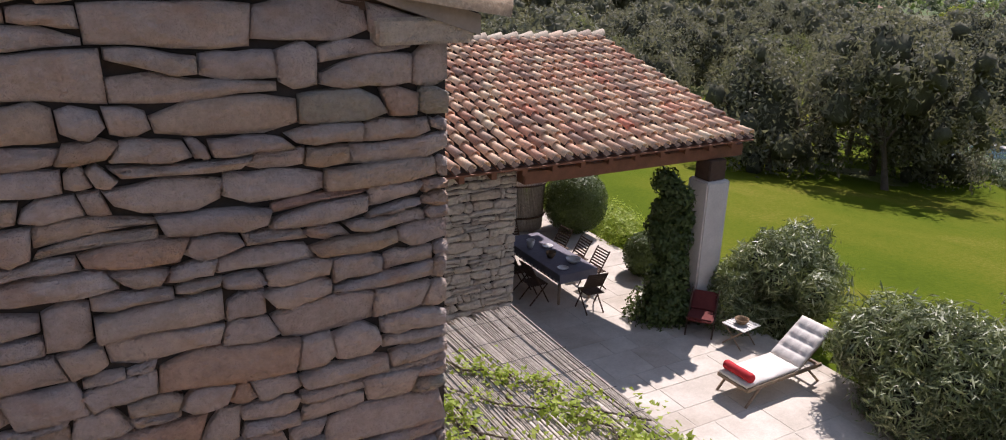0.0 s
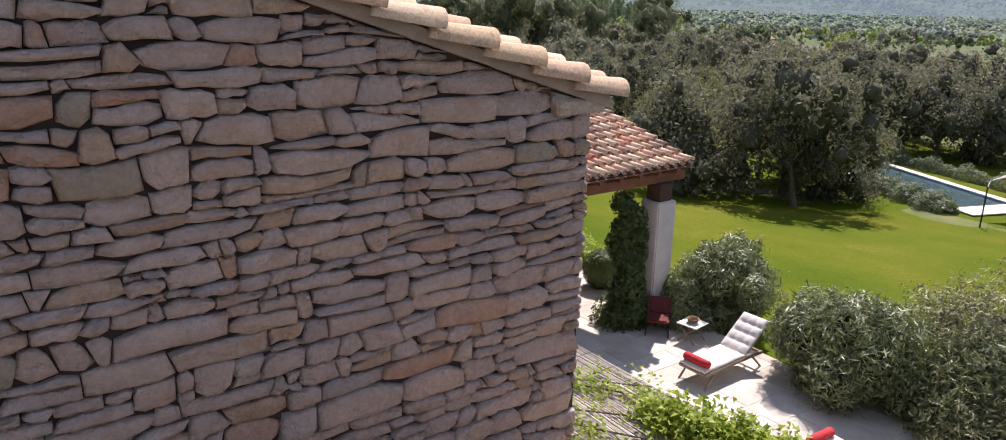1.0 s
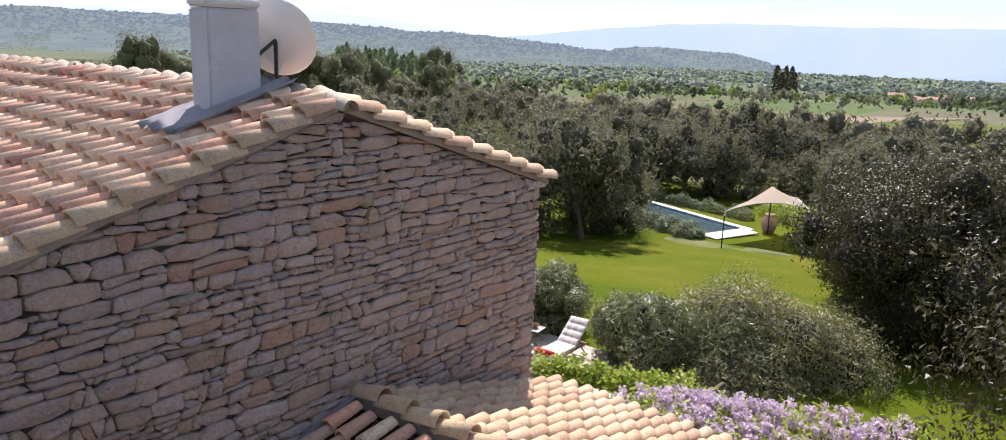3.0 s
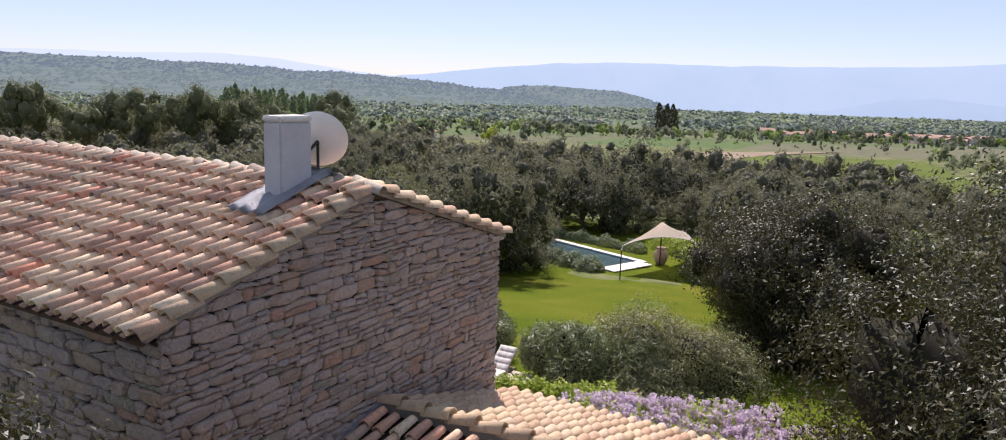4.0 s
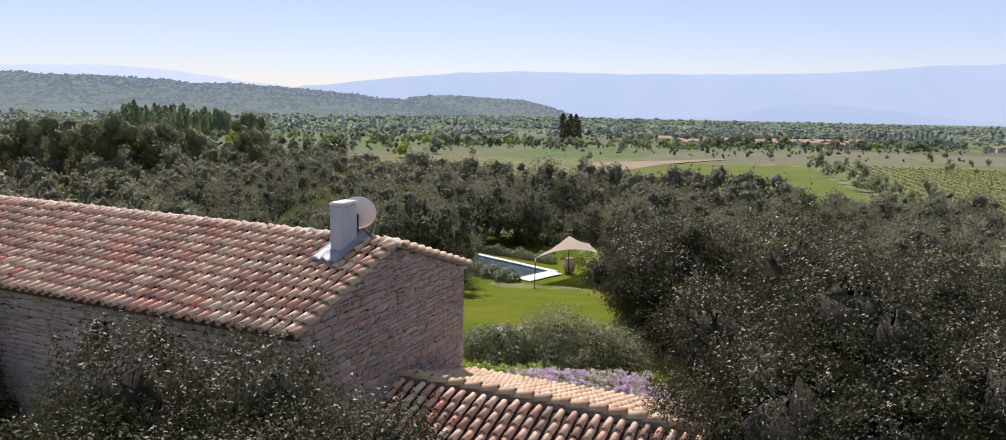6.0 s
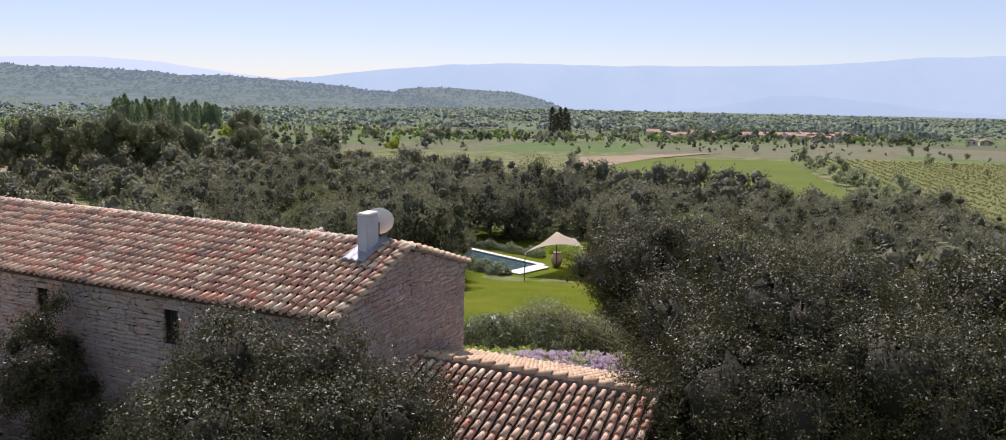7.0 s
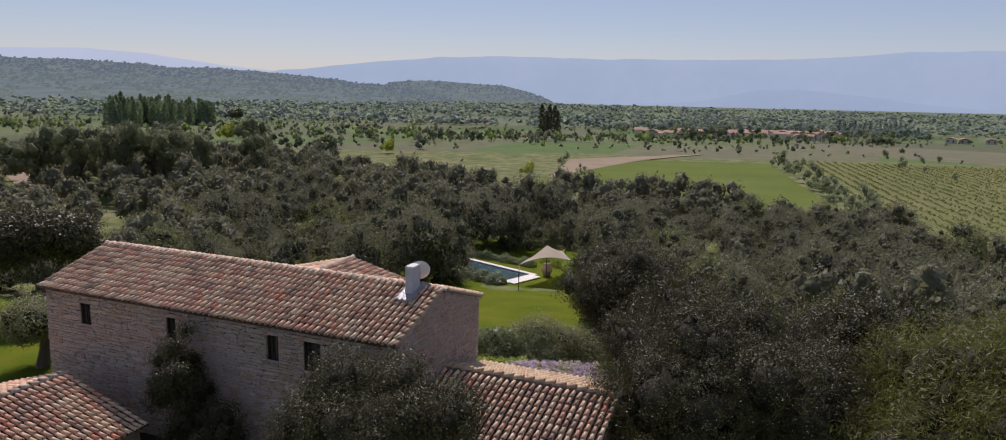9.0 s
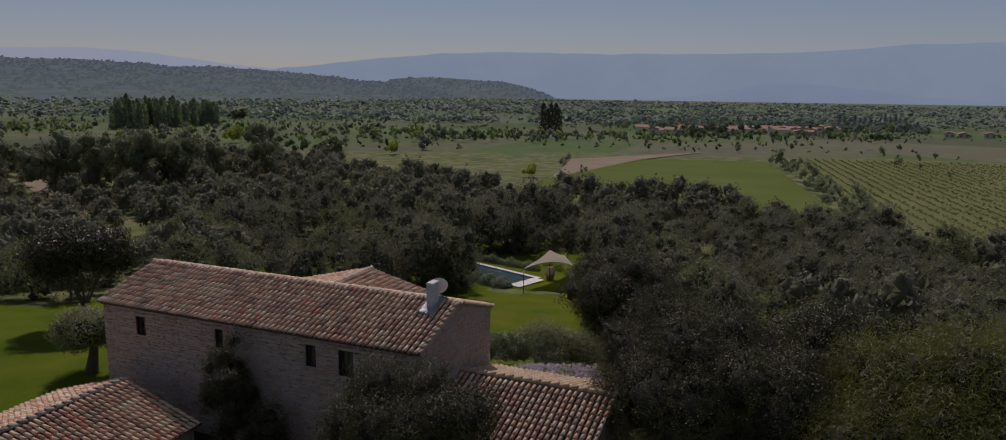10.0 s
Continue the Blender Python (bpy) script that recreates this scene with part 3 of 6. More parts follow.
def wing():
    """The lower wing that runs on from the gable."""
    h = empty("lower_wing")
    tagged(h, "low stone wing with a clay tile roof against the gable", "house")
    k, zr, y0, y1 = 0.29, 4.95, -7.4, -0.03
    bm = bmesh.new()
    prof = [(-8.0, 0.0), (0.15, 0.0), (0.15, 3.75), (-3.43, zr - 0.15), (-8.0, 3.5)]
    a = [bm.verts.new((x, y0 + 0.2, z)) for x, z in prof]
    b = [bm.verts.new((x, y1, z)) for x, z in prof]
    bm.faces.new(a)
    bm.faces.new(b[::-1])
    for i in range(5):
        j = (i + 1) % 5
        bm.faces.new((a[j], a[i], b[i], b[j]))
    part("wall", bm, PLASTER_STONE, h)
    cols = int((y1 - y0) / 0.272)
    roof_slope("west_tiles", h, (-8.3, y1 - 0.02, zr - k * 4.87), (0, -1, 0), (1, 0, k), cols, 12, near=lambda c, r: r > 5, seed=15)
    roof_slope("east_tiles", h, (0.42, y0, zr - k * 3.85), (0, 1, 0), (-1, 0, k), cols, 10, near=lambda c, r: c > cols - 28, material=TILE_OCHRE, seed=16)
    tile_line("ridge_tile", h, (-3.43, y0, zr + 0.10), (-3.43, y1, zr + 0.10), 17, TILE_OCHRE, scale=1.35, seed=18)
    bm = bmesh.new()
    box(bm, (-3.51, y0, zr - 0.05), (-3.35, y1, zr + 0.105))
    part("ridge_mortar", bm, MORTAR, h, "mortar bed under the ridge tiles")
    bm = bmesh.new()
    v = [(-3.43, zr + 0.09), (0.0, zr + 0.09 - k * 3.43), (0.0, zr + 0.11 - k * 3.43), (-3.43, zr + 0.11)]
    a = [bm.verts.new((x, -0.10, z)) for x, z in v]
    b = [bm.verts.new((x, -0.03, z)) for x, z in v]
    bm.faces.new(a)
    for i in range(4):
        j = (i + 1) % 4
        bm.faces.new((a[j], a[i], b[i], b[j]))
    v = [(-7.2, zr + 0.09 - k * 3.77), (-3.43, zr + 0.09), (-3.43, zr + 0.11), (-7.2, zr + 0.11 - k * 3.77)]
    a = [bm.verts.new((x, -0.10, z)) for x, z in v]
    b = [bm.verts.new((x, -0.03, z)) for x, z in v]
    bm.faces.new(a)
    for i in range(4):
        j = (i + 1) % 4
        bm.faces.new((a[j], a[i], b[i], b[j]))
    part("flashing", bm, LEAD_OLD, h, "grey lead flashing along the wall")
    return h


def chimney():
    """The rendered chimney on the west slope, with its cap and lead skirt."""
    c = empty("chimney", pose(-4.30, 0.97, 8.2))
    tagged(c, "grey rendered chimney with a pale cap and lead skirt", "chimney")
    bm = bmesh.new()
    box(bm, (-0.30, -0.17, -0.35), (0.30, 0.17, 1.03), 0.02)
    part("shaft", bm, RENDER, c)
    bm = bmesh.new()
    box(bm, (-0.315, -0.185, 1.035), (0.315, 0.185, 1.12), 0.025)
    part("cap", bm, PALE_CONCRETE, c, "pale concrete cap slab")
    bm = bmesh.new()
    n = 9
    grid = [[None] * (n + 1) for _ in range(n + 1)]
    r2 = random.Random(4)
    for i in range(n + 1):
        for j in range(n + 1):
            x, y = -0.85 + 1.45 * i / n, -0.40 + 0.85 * j / n
            grid[i][j] = bm.verts.new((x, y, 0.14 + K * x + 0.035 * math.sin(y * 26) + r2.uniform(-0.012, 0.012)))
    for i in range(n):
        for j in range(n):
            bm.faces.new((grid[i][j], grid[i + 1][j], grid[i + 1][j + 1], grid[i][j + 1]))
    bmesh.ops.solidify(bm, geom=bm.faces[:], thickness=0.012)
    part("lead_skirt", bm, LEAD, c, "crumpled grey lead skirt", smooth=True)
    return c


def dish():
    """The satellite dish on its bracket behind the chimney."""
    d = empty("satellite_dish", pose(-3.60, 1.05, 8.95))
    tagged(d, "large off-white satellite dish on the chimney bracket", "satellite dish")
    face = Vector((0.80, 0.55, 0.35)).normalized()
    m = face.to_track_quat("Z", "Y").to_matrix().to_4x4()
    bm = bmesh.new()
    rings = [(0.02, -0.085), (0.16, -0.078), (0.30, -0.052), (0.42, -0.006), (0.44, 0.0), (0.43, 0.012), (0.40, 0.0), (0.28, -0.04), (0.14, -0.064), (0.02, -0.072)]
    lathe(bm, rings, 28)
    bmesh.ops.transform(bm, matrix=m, verts=bm.verts[:])
    part("reflector", bm, WHITE_PAINT, d, smooth=True)
    bm = bmesh.new()
    foc = face * 0.52 + Vector((0, 0, -0.30))
    rod(bm, face * -0.06 + Vector((0, 0, -0.38)), foc, 0.012, seg=6)
    part("arm", bm, WHITE_PAINT, d)
    bm = bmesh.new()
    rod(bm, foc, foc - face * 0.12 + Vector((0, 0, 0.05)), 0.035, 0.045, 10)
    part("receiver", bm, WHITE_PAINT, d)
    bm = bmesh.new()
    rod(bm, (-0.40, -0.06, -0.25), face * -0.08, 0.022, seg=8)
    rod(bm, face * -0.08, face * -0.08 + Vector((0, 0, -0.62)), 0.022, seg=8)
    part("bracket", bm, DARK_METAL, d)
    return d


WOOD_DARK = simple("dark_wood", (0.085, 0.05, 0.032), 0.75, 8, 0.3)
MORTAR = simple("lime_mortar", (0.30, 0.26, 0.22), 0.95, 7, 0.2)
PLASTER_STONE = simple("wall_stone", (0.34, 0.28, 0.22), 0.95, 5, 0.3, bump=0.5, dist=0.04)
LEAD = simple("lead_sheet", (0.55, 0.55, 0.56), 0.5, 6, 0.15, metal=0.15)
LEAD_OLD = simple("old_lead", (0.24, 0.24, 0.27), 0.6, 6, 0.25, metal=0.2)
PALE_CONCRETE = simple("pale_concrete", (0.62, 0.60, 0.56), 0.9, 6, 0.12)
WHITE_PAINT = simple("white_paint", (0.74, 0.73, 0.70), 0.45, 5, 0.06)
DARK_METAL = simple("dark_metal", (0.05, 0.05, 0.05), 0.5, 8, 0.2, metal=0.7)
gm = Nodes("window_glass")
gm.p.inputs["Transmission Weight"].default_value = 0.6
GLASS = gm.set((0.10, 0.12, 0.13), 0.05, 0, 0.5)

house()
wing()
chimney()
dish()

# ---- pavilion ----
TIMBER = simple("red_brown_timber", (0.20, 0.085, 0.045), 0.7, 7, 0.3)
PILLAR = simple("lime_plaster", (0.60, 0.56, 0.51), 0.9, 3, 0.15)
PAVING = paving_mat()
CANE = simple("split_cane", (0.36, 0.32, 0.27), 0.8, 14, 0.35)
CLOTH = simple("grey_tablecloth", (0.19, 0.18, 0.21), 0.9, 9, 0.15)
TEAK = simple("grey_teak", (0.30, 0.22, 0.15), 0.7, 10, 0.25)
CUSHION = simple("cream_canvas", (0.70, 0.66, 0.60), 0.9, 8, 0.06, bump=0.3)
RED = simple("red_cloth", (0.50, 0.035, 0.04), 0.85, 9, 0.15)
RED_DARK = simple("faded_red_canvas", (0.13, 0.028, 0.024), 0.85, 9, 0.2)
WICKER = simple("wicker", (0.28, 0.19, 0.11), 0.8, 30, 0.35, bump=0.8)
SAILCLOTH = leaf_mat("sailcloth", [(0.0, (0.93, 0.79, 0.69)), (1.0, (0.93, 0.79, 0.69))], 0.85, 0.1, 0.75, (0.99, 0.82, 0.70))


def pavilion():
    p = empty("pavilion")
    tagged(p, "open garden pavilion with a clay tile roof on a plastered pillar", "pavilion")
    k = 0.245
    bm = bmesh.new()
    box(bm, (0.02, 8.37, 0), (5.35, 8.85, 3.72))
    part("wall", bm, JOINT, p)
    stone_wall(p, pose(2.6, 8.35, 0), 2.76, lambda x: 3.72, 0.0, 33, lambda x, z: True, STONE_PALE, 0.30, 0.13)
    bm = bmesh.new()
    box(bm, (9.48, 7.92, 0), (10.08, 8.5, 3.0), 0.03)
    part("pillar", bm, PILLAR, p, "square plastered pillar")
    bm = bmesh.new()
    box(bm, (5.5, 12.95, 0), (6.05, 13.5, 4.4), 0.03)
    part("pillar", bm, PILLAR, p, "square plastered pillar")
    bm = bmesh.new()
    box(bm, (9.56, 8.0, 3.002), (10.0, 8.42, 3.42), 0.02)
    part("post", bm, WOOD_DARK, p)
    bm = bmesh.new()
    box(bm, (5.36, 8.1, 3.43), (10.5, 8.38, 3.68), 0.02)
    part("beam", bm, TIMBER, p, "red-brown timber beam under the eave")
    bm = bmesh.new()
    box(bm, (0.1, 13.2, 4.5), (10.5, 13.5, 4.8), 0.02)
    part("beam", bm, TIMBER, p)
    for x in np.arange(0.5, 10.6, 0.6):
        bm = bmesh.new()
        a, b = Vector((x, 7.98, 3.70)), Vector((x, 13.35, 3.70 + k * 5.37))
        v = []
        for q in (a, b):
            for dx, dz in ((-0.05, -0.06), (0.05, -0.06), (0.05, 0.055), (-0.05, 0.055)):
                v.append(bm.verts.new(q + Vector((dx, 0, dz))))
        for f in ((0, 1, 2, 3), (7, 6, 5, 4), (0, 4, 5, 1), (1, 5, 6, 2), (2, 6, 7, 3), (3, 7, 4, 0)):
            bm.faces.new([v[i] for i in f])
        part("rafter", bm, TIMBER, p)
    bm = bmesh.new()
    for y0, y1 in ((7.95, 13.4), (18.8, 13.4)):
        z0, z1 = 3.80 - 0.01, 3.80 + k * 5.3
        v = [(0.1, y0, z0), (10.6, y0, z0), (10.6, y1, z1), (0.1, y1, z1)]
        if y0 > y1:
            v = v[::-1]
        a = [bm.verts.new((q, r, s - 0.005)) for q, r, s in v]
        b = [bm.verts.new((q, r, s - 0.035)) for q, r, s in v]
        bm.faces.new(a)
        bm.faces.new(b[::-1])
        for i in range(4):
            j = (i + 1) % 4
            bm.faces.new((a[j], a[i], b[i], b[j]))
    part("boarding", bm, TIMBER, p)
    roof_slope("front_tiles", p, (0.3, 7.95, 3.80), (1, 0, 0), (0, 1, k), 38, 14, near=lambda c, r: c >= 17, seed=41)
    roof_slope("back_tiles", p, (10.65, 18.85, 3.80), (-1, 0, 0), (0, -1, k), 38, 14, seed=42)
    tile_line("ridge_tile", p, (10.72, 13.4, 5.19), (0.3, 13.4, 5.19), 25, TILE_RIDGE_SHADED, scale=1.4, seed=43)
    return p


pavilion()


# ---- terrace ----
def terrace():
    t = empty("terrace_paving")
    tagged(t, "pale limestone flags of the terrace", "paving", kind="structure")
    bm = bmesh.new()
    box(bm, (0.0, 0.0, -0.3), (10.45, 17.0, 0.022))
    part("bed", bm, simple("sandy_joint", (0.48, 0.44, 0.375), 0.95, 8, 0.2), t)
    r = random.Random(12)
    y = 1.2
    while y < 16.6:
        h = r.uniform(0.5, 0.85)
        x = 4.6 + r.uniform(-0.5, 0)
        while x < 10.3:
            w = r.uniform(0.5, 1.25)
            x1 = min(x + w, 10.42)
            if x1 - x > 0.15:
                bm = bmesh.new()
                g = 0.003
                pts = [(x + g + r.uniform(0, .01), y + g + r.uniform(0, .01)), (x1 - g - r.uniform(0, .01), y + g + r.uniform(0, .012)), (x1 - g - r.uniform(0, .01), y + h - g), (x + g, y + h - g - r.uniform(0, .012))]
                top = 0.03 + r.uniform(-0.004, 0.004)
                a = [bm.verts.new((p - x, q - y, 0.0)) for p, q in pts]
                b = [bm.verts.new((p - x, q - y, top - 0.006)) for p, q in pts]
                cx, cy = (x1 - x) / 2, h / 2
                c = [bm.verts.new((p - x + (0.008 if p - x < cx else -0.008), q - y + (0.008 if q - y < cy else -0.008), top)) for p, q in pts]
                bm.faces.new(c)
                for i in range(4):
                    j = (i + 1) % 4
                    bm.faces.new((a[i], a[j], b[j], b[i]))
                    bm.faces.new((b[i], b[j], c[j], c[i]))
                ob = part("flagstone", bm, PAVING, t)
                ob.location = (x, y, 0)
            x = x1
        y += h
    for i in range(3):
        bm = bmesh.new()
        box(bm, (9.6 + 0.35 * i, 11.9, 0.032 - 0.12 * (i + 1)), (9.95 + 0.35 * i + 0.4, 14.2, 0.03 - 0.12 * i), 0.015)
        part("step", bm, PAVING, t, "pale stone step down to the lawn")


terrace()


# ---- dining group ----
def dining_table():
    t = empty("dining_table", pose(7.78, 10.9, 0.03))
    tagged(t, "long dining table under a dark grey cloth", "table")
    bm = bmesh.new()
    box(bm, (-0.46, -1.2, 0.70), (0.46, 1.2, 0.735), 0.008)
    part("tabletop", bm, TEAK, t)
    for x in (-0.4, 0.4):
        for y in (-1.1, 1.1):
            bm = bmesh.new()
            rod(bm, (x, y, 0), (x, y, 0.70), 0.03, 0.038, 8)
            part("leg", bm, TEAK, t)
    c = empty("tablecloth", pose(7.78, 10.9, 0.765))
    tagged(c, "dark grey tablecloth with a white scalloped hem", "tablecloth")
    bm = bmesh.new()
    box(bm, (-0.48, -1.22, 0.002), (0.48, 1.22, 0.008), 0.002)
    for s in (-1, 1):
        box(bm, (s * 0.484 - 0.003, -1.22, -0.2), (s * 0.484 + 0.003, 1.22, 0.006))
        box(bm, (-0.48, s * 1.224 - 0.003, -0.2), (0.48, s * 1.224 + 0.003, 0.006))
    part("cloth", bm, CLOTH, c)
    for s in (-1, 1):
        for i in range(16):
            bm = bmesh.new()
            box(bm, (s * 0.489 - 0.002, -1.2 + 0.15 * i, -0.2), (s * 0.489 + 0.002, -1.12 + 0.15 * i, -0.155))
            part("hem_scallop", bm, WHITE_PAINT, c)


def chair():
    """A folding garden chair of dark slats, facing +x, at the origin."""
    c = empty("garden_chair")
    tagged(c, "dark slatted folding garden chair at the table", "chair", "chairs round the table")
    for i in range(6):
        bm = bmesh.new()
        box(bm, (-0.20 + 0.07 * i, -0.21, 0.435), (-0.145 + 0.07 * i, 0.21, 0.455), 0.004)
        part("seat_slat", bm, WOOD_DARK, c)
    for y in (-0.22, 0.22):
        bm = bmesh.new()
        rod(bm, (0.24, y, 0.0), (-0.26, y, 0.92), 0.016, seg=6)
        part("back_post", bm, WOOD_DARK, c)
        bm = bmesh.new()
        rod(bm, (-0.24, y * 0.9, 0.0), (0.2, y * 0.9, 0.44), 0.016, seg=6)
        part("leg", bm, WOOD_DARK, c)
    for i in range(7):
        z = 0.54 + 0.055 * i
        x = 0.24 - 0.5 * z / 0.92
        bm = bmesh.new()
        box(bm, (x - 0.008, -0.21, z), (x + 0.008, 0.21, z + 0.038), 0.003)
        part("back_slat", bm, WOOD_DARK, c)
    return c


dining_table()
first = chair()
first.matrix_basis = pose(8.55, 10.2, 0.03, 0, 0, 180)
for x, y, a in ((8.6, 10.95, 176), (8.57, 11.7, 184), (7.0, 10.2, 3), (7.02, 10.95, -4), (7.0, 11.7, 2), (7.85, 9.3, 84), (7.75, 12.45, -92)):
    copy_thing(first, pose(x, y, 0.03, 0, 0, a))


def bowl(x, y, z, r, h, mat, name, label, category):
    b = empty(name, pose(x, y, z))
    tagged(b, label, category)
    bm = bmesh.new()
    lathe(bm, [(r * 0.5, 0), (r * 0.85, h * 0.5), (r, h), (r * 0.93, h), (r * 0.78, h * 0.5), (r * 0.4, h * 0.12)], 20)
    part("body", bm, mat, b, smooth=True)
    return b


bowl(7.95, 10.15, 0.777, 0.17, 0.10, WHITE_PAINT, "serving_bowl", "white round serving bowl on the table", "bowl")
bowl(7.65, 10.6, 0.777, 0.12, 0.14, WICKER, "bread_basket", "woven bread basket on the table", "basket")
bowl(7.55, 11.3, 0.777, 0.10, 0.20, WHITE_PAINT, "pitcher", "white ceramic pitcher on the table", "pitcher")
bowl(7.95, 11.2, 0.777, 0.13, 0.03, WHITE_PAINT, "plate", "white dinner plate on the grey cloth", "plate")
bowl(7.55, 9.95, 0.777, 0.13, 0.03, WHITE_PAINT, "plate", "white dinner plate on the grey cloth", "plate")


# ---- sun lounger and its neighbours ----
def lounger(m, label):
    """A wooden sun lounger along +x with its backrest raised."""
    s = empty("sun_lounger", m)
    tagged(s, label, "sun lounger", "sun loungers on the terrace")
    for y in (-0.33, 0.33):
        bm = bmesh.new()
        box(bm, (-1.05, y - 0.02, 0.30), (0.85, y + 0.02, 0.37), 0.006)
        part("rail", bm, TEAK, s)
        for x0, x1 in ((-0.95, -0.72), (0.72, 0.50)):
            bm = bmesh.new()
            rod(bm, (x0 - 0.08 if x0 < 0 else x0 + 0.12, y, 0.0), (x1, y, 0.32), 0.024, seg=6)
            part("leg", bm, TEAK, s)
    for x in (-1.05, -0.2, 0.8):
        bm = bmesh.new()
        box(bm, (x - 0.02, -0.31, 0.31), (x + 0.02, 0.31, 0.36), 0.004)
        part("crossbar", bm, TEAK, s)

    def pad(x0, x1, rows, name, mat, m2):
        bm = bmesh.new()
        n, k = rows * 6, 18
        g = [[None] * (k + 1) for _ in range(n + 1)]
        for i in range(n + 1):
            for j in range(k + 1):
                u, v = i / n, j / k
                puff = 0.045 * abs(math.sin(math.pi * u * rows)) ** 0.5 * (0.55 + 0.45 * abs(math.sin(math.pi * v * 3)) ** 0.5)
                edge = min(1, 8 * min(v, 1 - v, u * rows / 2 + 0.05, (1 - u) * rows / 2 + 0.05))
                g[i][j] = bm.verts.new((x0 + (x1 - x0) * u, -0.32 + 0.64 * v, 0.045 + puff * edge))
        for i in range(n):
            for j in range(k):
                bm.faces.new((g[i][j], g[i + 1][j], g[i + 1][j + 1], g[i][j + 1]))
        low = bmesh.ops.extrude_face_region(bm, geom=bm.faces[:])
        for v in [q for q in low["geom"] if isinstance(q, bmesh.types.BMVert)]:
            v.co.z = 0.0
        bmesh.ops.transform(bm, matrix=m2, verts=bm.verts[:])
        bmesh.ops.recalc_face_normals(bm, faces=bm.faces[:])
        return part(name, bm, mat, s, smooth=True)

    pad(-1.05, 0.25, 2, "mattress", CUSHION, pose(0, 0, 0.375))
    pad(0.0, 0.95, 4, "backrest_pad", CUSHION, pose(0.27, 0, 0.385, 0, -37, 0))
    bm = bmesh.new()
    box(bm, (0.0, -0.32, -0.03), (0.98, 0.32, -0.004), 0.006)
    bmesh.ops.transform(bm, matrix=pose(0.27, 0, 0.385, 0, -37, 0), verts=bm.verts[:])
    part("backrest", bm, TEAK, s)
    bm = bmesh.new()
    rod(bm, (0.80, 0.0, 0.33), (0.78, 0.0, 0.72), 0.02, seg=6)
    part("backrest_prop", bm, TEAK, s)
    return s


def bolster(m):
    b = empty("bolster", m)
    tagged(b, "rolled red towel on the foot of the lounger", "bolster")
    bm = bmesh.new()
    lathe(bm, [(0.03, -0.31), (0.07, -0.305), (0.085, -0.28), (0.08, -0.1), (0.085, 0.1), (0.085, 0.28), (0.07, 0.305), (0.03, 0.31)], 16)
    bmesh.ops.rotate(bm, cent=(0, 0, 0), matrix=Euler((radians(90), 0, 0)).to_matrix(), verts=bm.verts[:])
    part("roll", bm, RED, b, smooth=True)


lounger(pose(9.02, 5.33, 0.03, 0, 0, 2), "teak sun lounger with a cream tufted mattress")
bolster(pose(8.1, 5.30, 0.545, 0, 0, 2))
lounger(pose(7.7, 1.25, 0.03, 0, 0, -92), "teak sun lounger with a cream mattress beside the pergola")
bolster(pose(7.66, 2.2, 0.545, 0, 0, -92))


def side_table():
    t = empty("side_table", pose(9.6, 6.72, 0.03, 0, 0, 8))
    tagged(t, "low pale slatted side table beside the lounger", "table")
    for i in range(6):
        bm = bmesh.new()
        box(bm, (-0.27 + 0.09 * i, -0.26, 0.42), (-0.19 + 0.09 * i, 0.26, 0.44), 0.004)
        part("slat", bm, PALE_CONCRETE, t)
    for x in (-0.22, 0.22):
        for s in (-1, 1):
            bm = bmesh.new()
            rod(bm, (x, -0.22 * s, 0), (x, 0.22 * s, 0.42), 0.014, seg=6)
            part("leg", bm, TEAK, t)


side_table()
bowl(9.6, 6.72, 0.472, 0.14, 0.11, WICKER, "basket", "small round wicker basket on the side table", "basket")


def red_chair():
    c = empty("deck_chair", pose(9.25, 7.45, 0.03, 0, 0, -140))
    tagged(c, "low dark-framed chair with a red seat", "chair")
    for y in (-0.26, 0.26):
        bm = bmesh.new()
        rod(bm, (-0.3, y, 0), (0.3, y, 0.42), 0.018, seg=6)
        part("leg", bm, WOOD_DARK, c)
        bm = bmesh.new()
        rod(bm, (0.25, y, 0), (-0.38, y, 0.8), 0.018, seg=6)
        part("back_post", bm, WOOD_DARK, c)
    bm = bmesh.new()
    box(bm, (-0.2, -0.25, 0.34), (0.3, 0.25, 0.42), 0.03)
    part("seat", bm, RED_DARK, c)
    bm = bmesh.new()
    box(bm, (-0.04, -0.25, 0.0), (0.04, 0.25, 0.42), 0.03)
    bmesh.ops.transform(bm, matrix=pose(-0.17, 0, 0.4, 0, -38, 0), verts=bm.verts[:])
    part("backrest", bm, RED_DARK, c)


red_chair()


def reed_screen():
    s = empty("reed_screen", pose(9.2, 14.6, 0.0))
    tagged(s, "round screen of upright grey reeds with a ragged top", "screen")
    bm = bmesh.new()
    r = random.Random(6)
    for i in range(90):
        a = 2 * math.pi * i / 90
        h = 1.75 + r.uniform(-0.12, 0.15)
        rod(bm, (0.62 * math.cos(a), 0.62 * math.sin(a), 0), (0.70 * math.cos(a), 0.70 * math.sin(a), h), 0.025, 0.015, 5)
    ob = part("reed", bm, CANE, s)
    ob["kind"] = "stuff"
    for z in (0.4, 1.3):
        bm = bmesh.new()
        lathe(bm, [(0.64 + z * 0.045, z), (0.69 + z * 0.045, z), (0.69 + z * 0.045, z + 0.04), (0.64 + z * 0.045, z + 0.04)], 24)
        part("band", bm, WOOD_DARK, s)


reed_screen()


